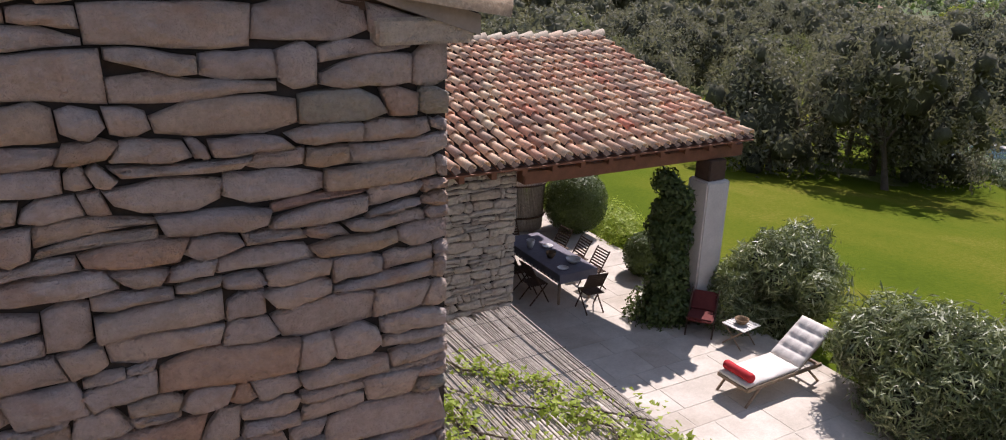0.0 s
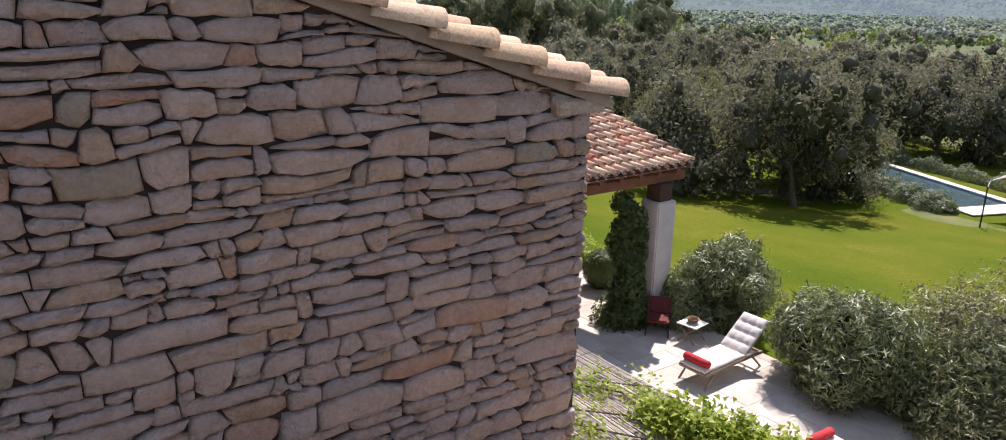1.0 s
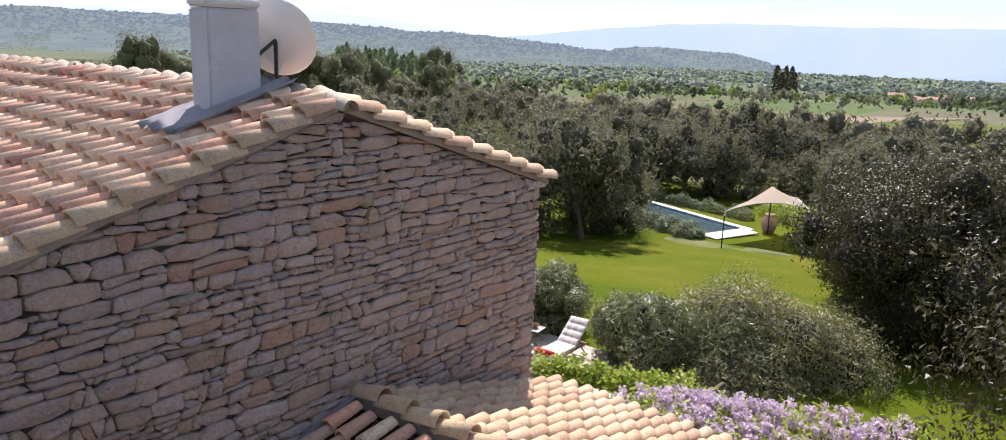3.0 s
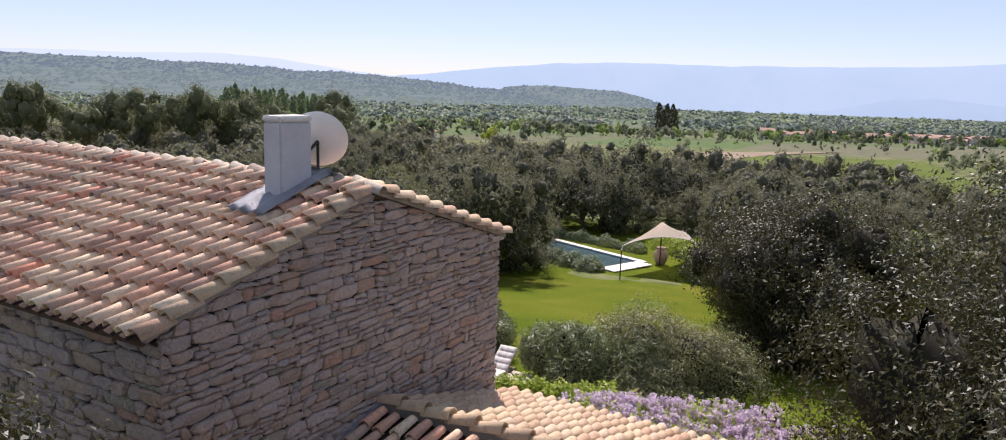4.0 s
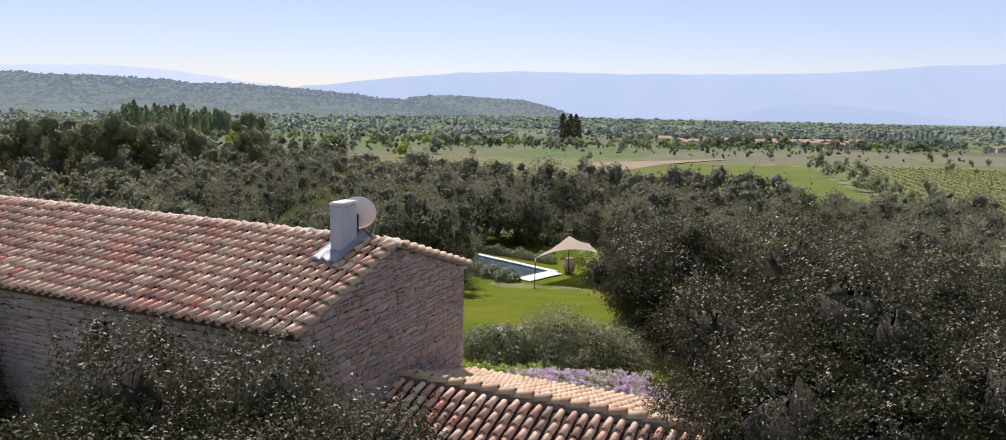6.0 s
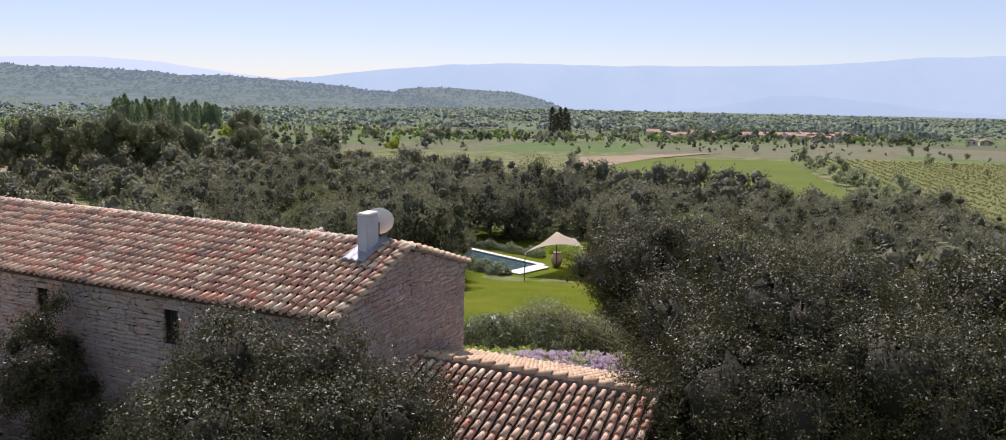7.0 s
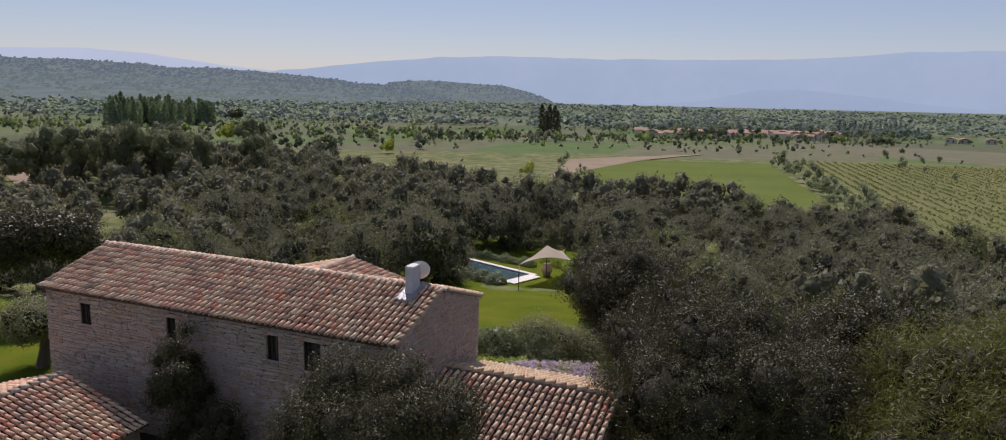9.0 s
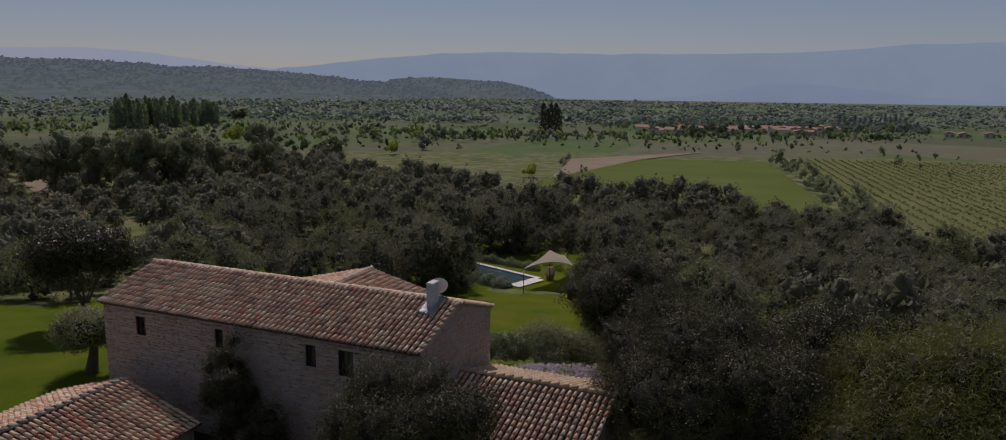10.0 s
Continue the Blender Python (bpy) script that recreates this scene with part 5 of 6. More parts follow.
OLIVE_DARK = leaf_mat("scrub_oak_leaf", [(0.0, (0.12, 0.13, 0.07)), (0.5, (0.165, 0.17, 0.095)), (1.0, (0.22, 0.215, 0.12))], 0.55, 0.4, 0.35)
KINDS = make_kinds()


def wood_tree(x, y, kind, scale, turn, tall=1.0):
    t = empty("holm_oak", pose(x, y, float(land(x, y)) - 0.05, 0, 0, turn))
    tagged(t, OAK_LABEL, "tree", "holm oaks of the wood")
    crown, tr = KINDS[kind]
    for name, me in (("crown", crown), ("trunk", tr)):
        ob = new(name, me)
        ob.parent = t
        ob.scale = (scale, scale, scale * tall)


FIXED = [(34.3, 21.6, 1.25), (36.4, 19.6, 1.05), (28.3, 23.0, 1.2), (31.2, 18.6, 1.1), (31.5, 26.8, 1.1), (37.5, 25.6, 1.05), (25.0, 30.0, 1.1), (43.6, 26.2, 1.15), (55.2, 23.3, 1.1), (57.0, 20.4, 1.1), (59.5, 25.5, 1.15), (68.0, 19.4, 1.2), (53.0, 27.5, 1.1),
         (63.5, 22.5, 1.2), (20.5, 33.5, 1.1), (41.5, 2.5, 1.0), (48.0, 5.0, 1.05), (54.5, 8.5, 1.05)]
rt = random.Random(77)
spots = [(x, y) for x, y, _ in FIXED]
for x, y, s in FIXED:
    wood_tree(x, y, rt.choice((0, 1, 3)), s, rt.uniform(0, 360), 1.1)
grid_seen = {}
for x, y in spots:
    grid_seen.setdefault((int(x // 5), int(y // 5)), []).append((x, y))
far_spots = []
tries, placed = 0, 0
while tries < 26000:
    tries += 1
    x, y = rt.uniform(5, 225), rt.uniform(-62, 262)
    if not inside(WOODS, x, y) or (inside([(30, 62), (42, 62), (100, 146), (82, 156)], x, y) and rt.random() < 0.93):
        continue
    gap = 3.9 if x * 0.92 + y * 0.39 < 100 else 4.4
    if rt.random() < 0.35:
        gap += 1.3
    cell = (int(x // 5), int(y // 5))
    near_by = [q for i in (-1, 0, 1) for j in (-1, 0, 1) for q in grid_seen.get((cell[0] + i, cell[1] + j), ())]
    if any((x - q[0]) ** 2 + (y - q[1]) ** 2 < gap * gap for q in near_by):
        continue
    grid_seen.setdefault(cell, []).append((x, y))
    if x * 0.92 + y * 0.39 < 78 and y < 62 and placed < 170:
        placed += 1
        wood_tree(x, y, rt.randrange(5), rt.uniform(0.72, 1.12), rt.uniform(0, 360), rt.uniform(0.85, 1.15))
    else:
        far_spots.append((x, y))


def joined_crowns(name, spots, kinds, material, label, category, scale=(0.75, 1.2), sink=0.0, seed=5, stretch=1.0):
    """Many far crowns as one object: each copies one of a few coarse crowns."""
    g = np.random.default_rng(seed)
    vs, fs, n = [], [], 0
    for x, y in spots:
        v, f = kinds[g.integers(len(kinds))]
        s, a = g.uniform(*scale), g.uniform(0, 6.28)
        ca, sa = math.cos(a), math.sin(a)
        w = np.c_[v[:, 0] * ca - v[:, 1] * sa, v[:, 0] * sa + v[:, 1] * ca, v[:, 2] * stretch * g.uniform(0.85, 1.2)] * s
        vs.append(w + (x, y, float(land(x, y)) - sink))
        fs.append(f + n)
        n += len(v)
    ob = mesh_part(name, arrays(name, np.concatenate(vs), np.concatenate(fs)), material)
    return tagged(ob, label, category, kind="stuff")


def coarse(seed, radius, height, leaves, size, lumps=9, flat=0.8, ratio=0.55, core=0.7):
    v, f, c, r = crown_arrays(seed, radius, leaves, size, lumps, flat, core, ratio, 0.9)
    return v + (0, 0, height - v[:, 2].max()), f


FAR_OAK = [coarse(400 + i, 2.9 + 0.2 * i, 5.4 + 0.4 * i, 420, 0.7, 7) for i in range(5)]
joined_crowns("far_wood", far_spots, FAR_OAK, OAK_HAZED, "dense wood of dark holm oaks", "wood", (0.65, 1.05), seed=6)

PINE_SPOTS = [(66, 104), (62, 112), (72, 101), (78, 94), (58, 120), (84, 101), (63, 122), (68, 112), (75, 106), (80, 99), (71, 96), (86, 95), (90, 106), (76, 116), (60, 131), (95, 90), (84, 113), (102, 97)]
PINE_KIND = [coarse(420 + i, 5.0, 12.2 + 0.7 * i, 2600, 0.42, 14, 0.8, 0.32, 0.6) for i in range(3)]
# Pine green lightened by the haze painted into it.
PINE_FAR = leaf_mat("hazed_pine_leaf", [(0.0, (0.10, 0.115, 0.055)), (0.5, (0.15, 0.165, 0.08)), (1.0, (0.21, 0.22, 0.11))], 0.6, 0.2, 0.3, (0.14, 0.15, 0.05))
joined_crowns("pine_stand", PINE_SPOTS, PINE_KIND, PINE_FAR, "stand of taller pines above the oaks", "wood", (0.8, 1.05), seed=7)
GREEN = leaf_mat("spring_leaf", [(0.0, (0.30, 0.34, 0.04)), (1.0, (0.46, 0.48, 0.08))], 0.6, 0.2, 0.3)
for (x, y), size in (((206, 195), 1.45), ((148, 53), 0.75), ((191, 117), 1.0)):
    joined_crowns("budding_tree", [(x, y)], [coarse(430, 3.2, 5.5, 900, 0.5)], GREEN, "tree in fresh yellow-green leaf", "tree", (size, size), seed=8)

# ---- garden plants ----
VINE = leaf_mat("vine_leaf", [(0.0, (0.22, 0.30, 0.03)), (0.5, (0.33, 0.42, 0.05)), (1.0, (0.46, 0.52, 0.10))], 0.5, 0.3, 0.45)
WISTERIA = leaf_mat("wisteria_flower", [(0.0, (0.56, 0.42, 0.55)), (0.5, (0.71, 0.59, 0.68)), (1.0, (0.86, 0.78, 0.82))], 0.7, 0.2, 0.4, (0.68, 0.56, 0.66))
BOX_LEAF = leaf_mat("box_leaf", [(0.0, (0.05, 0.08, 0.02)), (1.0, (0.11, 0.15, 0.045))], 0.5, 0.35, 0.15)
LAVENDER = leaf_mat("lavender_leaf", [(0.0, (0.14, 0.18, 0.10)), (1.0, (0.25, 0.28, 0.18))], 0.7, 0.2, 0.2)


def leaf_thing(name, points, normals, size, material, label, category, ratio=0.6, seed=1, part_name="foliage"):
    """A plant given by the places of its leaves."""
    base = points.mean(0)
    base[2] = points[:, 2].min()
    t = empty(name, pose(*base))
    tagged(t, label, category)
    v, f = leaf_cards(points - base, normals, size, seed, ratio)
    ob = mesh_part(part_name, arrays(part_name, v, f), material, t)
    return t


def grape_vine():
    g = np.random.default_rng(31)
    d, n = np.array([0.62, -0.78]), np.array([0.78, 0.62])
    k = 0
    for off in np.arange(-1.2, 6.2, 0.5):
        pts = []
        for s in np.arange(-6, 7, 0.045):
            q = n * off + d * s + np.array([0.4, 2.2]) + g.normal(0, 0.05, 2)
            if 0.15 < q[0] < (3.75 if q[1] > 0.8 else 4.2) and (-0.9 if q[0] > 1.9 else 0.9) < q[1] < 4.6 - 1.1 * max(0, q[0] - 2.2) - 0.15 * math.sin(q[0] * 3):
                dens = 0.5 + 0.5 * math.sin(s * 2.3 + off * 5) + 0.3 * math.sin(s * 6.1 + off)
                for _ in range(int(g.uniform(0, 1) + 15 * max(0.05, dens))):
                    pts.append((q[0] + g.normal(0, 0.085), q[1] + g.normal(0, 0.085), 2.60 + abs(g.normal(0.06, 0.08))))
        if len(pts) < 40:
            continue
        p = np.array(pts)
        t = leaf_thing("grape_vine", p, np.tile([0, 0, 1.0], (len(p), 1)), 0.068, VINE, "grape vine in fresh green leaf on the cane roof", "vine", 0.85, 60 + k)
        t["group"] = "vines on the pergola"
        bm = bmesh.new()
        order = np.argsort(p[:, 1])
        line = [Vector(p[i]) - t.location for i in order[:: max(1, len(order) // 9)]]
        for a, b in zip(line, line[1:]):
            a.z = b.z = 0.03
            rod(bm, a, b, 0.012, seg=5)
        part("stem", bm, BARK, t)
        k += 1


def wisteria():
    g = np.random.default_rng(32)
    pts, leaf = [], []
    for i in range(2300):
        y = g.uniform(-7.6, -0.9)
        edge = 0.45 + 0.25 * math.sin(y * 2.2) + 0.15 * math.sin(y * 5.1)
        x = edge + g.random() * 3.6 * (0.6 + 0.4 * g.random())
        if x > min(3.9, 2.2 + 0.72 * (-0.83 - y)) + 0.15 * math.sin(y * 4):
            continue
        z = 3.42 - 0.1 * x + 0.16 * math.sin(x * 2 + y * 1.3) + g.uniform(-0.05, 0.22)
        if g.random() < 0.62 + 0.3 * math.sin(x * 1.7 - y * 2.1):
            ln = g.uniform(0.18, 0.34)
            m = 46
            u = g.random(m)
            rr = 0.055 * (1 - u * 0.75)
            a = g.uniform(0, 6.28, m)
            pts.append(np.c_[x + rr * np.cos(a), y + rr * np.sin(a), z + 0.14 - u * ln])
        if g.random() < 0.12:
            m = 36
            leaf.append(np.c_[g.normal(x, 0.16, m), g.normal(y, 0.16, m), g.normal(z - 0.02, 0.08, m)])
    p, q = np.concatenate(pts), np.concatenate(leaf)
    t = leaf_thing("wisteria", p, g.normal(0, 1, p.shape), 0.072, WISTERIA, "wisteria in full pale purple bloom over the trellis", "wisteria", 0.8, 33, "blossom")
    base = np.array(t.location)
    v, f = leaf_cards(q - base, np.tile([0, 0, 1.0], (len(q), 1)), 0.11, 34, 0.5)
    mesh_part("foliage", arrays("foliage", v, f), VINE, t)
    bm = bmesh.new()
    for y in (-2.4, -4.4, -6.4):
        rod(bm, Vector((3.8, y, 0)) - t.location, Vector((3.4, y + 0.3, 3.0)) - t.location, 0.05, 0.03, 7)
        rod(bm, Vector((3.4, y + 0.3, 3.0)) - t.location, Vector((1.9, y + 0.8, 3.1)) - t.location, 0.03, 0.015, 6)
    part("stem", bm, BARK, t)


def edge_vine():
    """The bushy outer edge of the vines, where young shoots stand up."""
    g = np.random.default_rng(37)
    pts = []
    for i in range(150):
        u = g.random()
        x, y = 2.95 + 0.85 * u + g.normal(0, 0.16), 1.9 - 2.7 * u + g.normal(0, 0.12)
        tall = g.uniform(0.12, 0.4) * (1.3 if u > 0.85 else 1.0)
        n = 34
        h = g.random(n)
        pts.append(np.c_[g.normal(x, 0.10, n), g.normal(y, 0.10, n), 2.62 + h * tall * 1.1])
    p = np.concatenate(pts)
    t = leaf_thing("grape_vine", p, g.normal(0, 0.6, p.shape) + (0, 0, 1), 0.09, VINE, "bushy grape vine in lime-green leaf on the pergola's edge", "vine", 0.85, 38)
    t["group"] = "vines on the pergola"
    bm = bmesh.new()
    for y in (1.9, 0.2):
        rod(bm, Vector((3.3, y, 0.0)) - t.location, Vector((3.2, y - 0.1, 2.65)) - t.location, 0.035, 0.02, 7)
    part("stem", bm, BARK, t)


grape_vine()
edge_vine()
wisteria()


def pillar_ivy():
    g = np.random.default_rng(35)
    pts, nrm = [], []
    for i in range(22):
        z = 3.0 * (i / 22) ** 1.1
        c = np.array([9.02 + g.normal(0, 0.13), 8.3 + g.normal(0, 0.12), z + 0.12])
        r = g.uniform(0.2, 0.36) + 0.25 * max(0, 1 - z)
        m = int(2600 * r)
        d = g.normal(0, 1, (m, 3))
        d /= np.linalg.norm(d, axis=1, keepdims=True)
        pts.append(c + d * r * g.uniform(0.6, 1.15, (m, 1)))
        nrm.append(d)
    p = np.concatenate(pts)
    p[:, 2] = np.abs(p[:, 2])
    t = leaf_thing("climbing_shrub", p, np.concatenate(nrm), 0.11, BOX_LEAF, "dark climbing shrub round the pavilion pillar", "climber", 0.6, 36)
    bm = bmesh.new()
    o = t.location
    rod(bm, Vector((9.0, 8.3, 0)) - o, Vector((9.1, 8.25, 2.9)) - o, 0.04, 0.015, 6)
    part("stem", bm, BARK, t)
    m = 5000
    z = g.uniform(0, 1.2, m)
    a = g.uniform(0, 6.28, m)
    rr = 0.75 * np.sqrt(g.uniform(0.2, 1.0, m)) * (1.1 - 0.5 * z)
    p = np.c_[10.2 + rr * np.cos(a), 7.6 + rr * np.sin(a), z]
    leaf_thing("low_shrub", p, np.c_[np.cos(a), np.sin(a), 0 * a + 0.4], 0.12, OLEANDER, "low green shrub at the foot of the pillar", "shrub", 0.35, 37)


pillar_ivy()


def clipped_ball(x, y, r, tall, label):
    g = np.random.default_rng(int(x * 100))
    m = int(9000 * r * r * 2)
    d = g.normal(0, 1, (m, 3))
    d /= np.linalg.norm(d, axis=1, keepdims=True)
    p = d * r * g.uniform(0.93, 1.03, (m, 1)) * np.array([1, 1, tall]) + np.array([x, y, r * tall * 0.95])
    t = leaf_thing("clipped_shrub", p, d, 0.055, BOX_LEAF, label, "shrub", 0.6, 38)
    sv, sf = ball(14, 10)
    o = np.array(t.location)
    mesh_part("core", arrays("core", sv * r * 0.92 * np.array([1, 1, tall]) + np.array([x, y, r * tall * 0.95]) - o, sf), BOX_LEAF, t)


clipped_ball(10.35, 13.6, 0.85, 1.05, "large clipped box ball beside the steps")
clipped_ball(10.15, 10.35, 0.52, 1.05, "small clipped box ball at the terrace edge")


def low_hedge(name, x0, y0, x1, y1, w, h, material, label, leaves, size, seed):
    g = np.random.default_rng(seed)
    u = g.random(leaves)
    a = g.uniform(0, math.pi, leaves)
    wob = 1 + 0.25 * np.sin(u * 23 + seed) + 0.15 * np.sin(u * 51)
    d = np.array([x1 - x0, y1 - y0])
    n = np.array([-d[1], d[0]]) / np.linalg.norm(d)
    rr = g.uniform(0.6, 1.05, leaves) * wob
    cx, cy = x0 + d[0] * u + n[0] * w * np.cos(a) * rr, y0 + d[1] * u + n[1] * w * np.cos(a) * rr
    p = np.c_[cx, cy, land(cx, cy) + h * np.sin(a) * rr]
    return leaf_thing(name, p, np.c_[n[0] * np.cos(a), n[1] * np.cos(a), np.sin(a) + 0.2], size, material, label, "hedge", 0.45, seed)


low_hedge("low_hedge", 11.4, 12.4, 12.6, 14.9, 0.7, 0.75, VINE, "fresh green border plants beside the steps", 4500, 0.12, 41)
low_hedge("lavender_bed", 38.9, 14.6, 41.6, 21.0, 0.95, 0.85, LAVENDER, "bed of grey-green lavender along the pool", 9000, 0.17, 42)
low_hedge("lavender_bed", 47.9, 14.5, 51.0, 24.5, 0.6, 0.8, LAVENDER, "grey-green border behind the pool", 6000, 0.18, 43)
low_hedge("dark_hedge", 39.6, 7.0, 43.5, 9.2, 0.9, 1.3, BOX_LEAF, "dark shrubs behind the shade sail", 6000, 0.18, 44)
low_hedge("border_shrubs", 46.5, 8.4, 52.0, 15.0, 0.9, 1.2, VINE, "green and reddish border shrubs behind the sail", 5000, 0.2, 45)
low_hedge("shrub_border", 36.5, 22.8, 42.0, 24.5, 0.9, 1.4, BOX_LEAF, "dark shrubs at the end of the pool", 5000, 0.18, 46)

# ---- vineyard ----
def vineyard():
    g = np.random.default_rng(51)
    a, b = np.array([66.0, -30.0]), np.array([250.0, -3.0])
    d = (b - a) / np.linalg.norm(b - a)
    n = np.array([d[1], -d[0]])
    kinds = []
    for i in range(4):
        v, f, c, r = crown_arrays(500 + i, 0.42, 24, 0.34, 3, 0.9, 0, 0.6, 0.9)
        kinds.append((v + (0, 0, 0.62), f))
    spots = []
    for row in range(26):
        for s in np.arange(2 + g.uniform(0, 1), 180, 1.1):
            q = a + d * s + n * (1.6 + 2.5 * row)
            if g.random() < 0.86:
                spots.append((q[0] + g.normal(0, 0.07), q[1] + g.normal(0, 0.07)))
    joined_crowns("vine_rows", spots, kinds, VINE_BUD, "rows of budding grape vines", "vineyard", (0.55, 0.9), 0.0, 52)


VINE_BUD = leaf_mat("vine_bud_leaf", [(0.0, (0.13, 0.15, 0.05)), (0.5, (0.19, 0.21, 0.075)), (1.0, (0.26, 0.27, 0.11))], 0.7, 0.2, 0.35)
# Field trees are lightened towards blue, as haze would do.
MID = leaf_mat("hazed_field_tree_leaf", [(0.0, (0.19, 0.22, 0.12)), (0.5, (0.25, 0.28, 0.155)), (1.0, (0.32, 0.34, 0.20))], 0.8, 0.05, 0.6, (0.28, 0.32, 0.20))
# Far leaves are paled and blued: distance haze put into the base colour.
HAZED_LEAF = leaf_mat("hazed_tree_leaf", [(0.0, (0.25, 0.30, 0.25)), (0.5, (0.31, 0.36, 0.30)), (1.0, (0.38, 0.42, 0.35))], 0.9, 0.0, 0.6, (0.40, 0.45, 0.38))
vineyard()

# hedge of small trees between meadow and vineyard
SMALL = [coarse(520 + i, 1.7, 3.4 + 0.8 * i, 260, 0.42, 6, 0.9, 0.5, 0.5) for i in range(3)]
rh = random.Random(61)
hedge_spots = []
for i in range(34):
    t = rh.random()
    hedge_spots.append((98 + 122 * t + rh.uniform(-1, 1), -21.5 + 21.5 * t + rh.uniform(-1.6, 1.6)))
hedge_spots += [(121, -15.5), (112, -18), (213, -38.5), (228, -34), (240, -40), (246, -30), (252, -46), (200, -44), (161, 43), (155, 46)]
joined_crowns("hedgerow", hedge_spots, SMALL, MID, "loose hedgerow of small trees beside the meadow", "hedge", (0.6, 1.3), 0.0, 62)

# trees scattered over the plain, thicker in belts
HILL_TREE = [coarse(540 + i, 3.4, 6.5, 36, 2.7, 4, 0.9, 0.7, 0) for i in range(4)]
TREE_MID = [coarse(545 + i, 3.4, 6.2, 44, 1.25, 3, 0.85, 0.6, 0.72) for i in range(6)]
TREE_FAR = [coarse(555 + i, 3.6, 6.2, 20, 1.9, 2, 0.8, 0.6, 0.8) for i in range(4)]


def clear_land(x, y):
    """Where no tree stands: the village, the open fields, the meadow and the vineyard."""
    if 385 < x < 545 and 96 - 1.15 * (x - 430) - 30 < y < 110:
        return True
    if 262 < x < 400 and 300 < y < 390:
        return True
    return inside([(95, -21), (228, 3), (262, 26), (205, 60), (132, 48)], x, y) or (x < 275 and y < 0)


plain = []
while len(plain) < 5000:
    s = rh.uniform(0, 1) ** 1.4 * 1500 + 240
    az = radians(rh.uniform(-16, 62))
    x, y = s * math.cos(az), s * math.sin(az)
    along = 0.92 * x + 0.39 * y
    belt = 0.5 + 0.5 * math.sin(along * 0.021 + 0.9 * math.sin(y * 0.008)) + 0.5 * noise.noise(Vector((x * 0.009, y * 0.006, 2.0)))
    if clear_land(x, y):
        continue
    lush = max(0.0, min(1.0, (math.degrees(az) - 20) / 25))
    if rh.random() < ((0.5 if belt > 0.85 else 0.02 + 0.12 * lush) if along < 640 else (0.95 if belt > 0.6 - 0.3 * lush else 0.35)):
        plain.append((x, y))
# rows of trees along the edges of fields
rows_of_trees = []
for i in range(64):
    d, az = rh.uniform(290, 900), radians(rh.uniform(-12, 56))
    x, y = d * math.cos(az), d * math.sin(az)
    way = radians(rh.choice((112, 116, 108, 24)) + rh.uniform(-7, 7))
    gap = rh.uniform(4.5, 9)
    for k in range(rh.randrange(8, 26)):
        q = (x + math.cos(way) * gap * k + rh.uniform(-1, 1), y + math.sin(way) * gap * k + rh.uniform(-1, 1))
        if not clear_land(*q) and rh.random() < 0.85:
            rows_of_trees.append(q)
mid_trees = [p for p in plain if p[0] * 0.92 + p[1] * 0.39 < 640]
far_trees = [p for p in plain if p[0] * 0.92 + p[1] * 0.39 >= 640]
# The plain's other leaf tones also carry a haze tint.
MID_DARK = leaf_mat("evergreen_field_leaf", [(0.0, (0.085, 0.115, 0.065)), (1.0, (0.14, 0.17, 0.095))], 0.8, 0.05, 0.4, (0.14, 0.17, 0.09))
MID_FRESH = leaf_mat("fresh_field_leaf", [(0.0, (0.22, 0.29, 0.10)), (1.0, (0.32, 0.39, 0.15))], 0.8, 0.05, 0.6, (0.34, 0.42, 0.14))
MID_GREY = leaf_mat("bare_twig_leaf", [(0.0, (0.22, 0.22, 0.16)), (1.0, (0.30, 0.29, 0.22))], 0.8, 0.05, 0.4, (0.28, 0.28, 0.2))
for i, (mat, tint) in enumerate(((MID, "sage green"), (MID_DARK, "dark evergreen"), (MID_FRESH, "fresh green"), (MID_GREY, "grey budding"))):
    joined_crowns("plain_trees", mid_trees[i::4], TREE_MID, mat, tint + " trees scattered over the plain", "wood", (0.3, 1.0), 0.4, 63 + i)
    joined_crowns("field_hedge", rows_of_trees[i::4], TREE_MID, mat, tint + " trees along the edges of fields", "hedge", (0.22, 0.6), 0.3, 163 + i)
FAR_TREE = [(v * (2.1, 2.1, 1.0), f) for v, f in TREE_FAR]
# Two more far leaf colours with the haze mixed in.
HAZED_DARK = leaf_mat("hazed_evergreen_leaf", [(0.0, (0.19, 0.24, 0.22)), (1.0, (0.25, 0.30, 0.26))], 0.9, 0.0, 0.6, (0.27, 0.32, 0.28))
HAZED_FRESH = leaf_mat("hazed_fresh_leaf", [(0.0, (0.32, 0.39, 0.27)), (1.0, (0.40, 0.46, 0.33))], 0.9, 0.0, 0.6, (0.42, 0.48, 0.30))
for i, mat in enumerate((HAZED_LEAF, HAZED_DARK, HAZED_FRESH)):
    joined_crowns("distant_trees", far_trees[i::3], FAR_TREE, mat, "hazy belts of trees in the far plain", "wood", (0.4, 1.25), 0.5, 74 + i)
# trees among and behind the village houses
among = []
for i in range(26):
    t = rh.random()
    x, y = 432 + 95 * t + rh.uniform(-22, 60), 94 - 114 * t + rh.uniform(-6, 6)
    among += [(x + rh.uniform(-7, 7), y + rh.uniform(-6, 6)) for _ in range(rh.randrange(3, 9))]
among += [(x - 7 + rh.uniform(-3, 4), y + 2.2 * k + rh.uniform(-2, 2)) for x, y in ((343, 221), (174, 129)) for k in (-4, -3, -2, 0, 3, 4)]
behind = [(560 + rh.uniform(0, 190), 150 - 230 * rh.random()) for _ in range(420)]
joined_crowns("village_trees", among, TREE_MID, MID_DARK, "dark trees between the village houses", "wood", (0.5, 1.15), 0.3, 84)
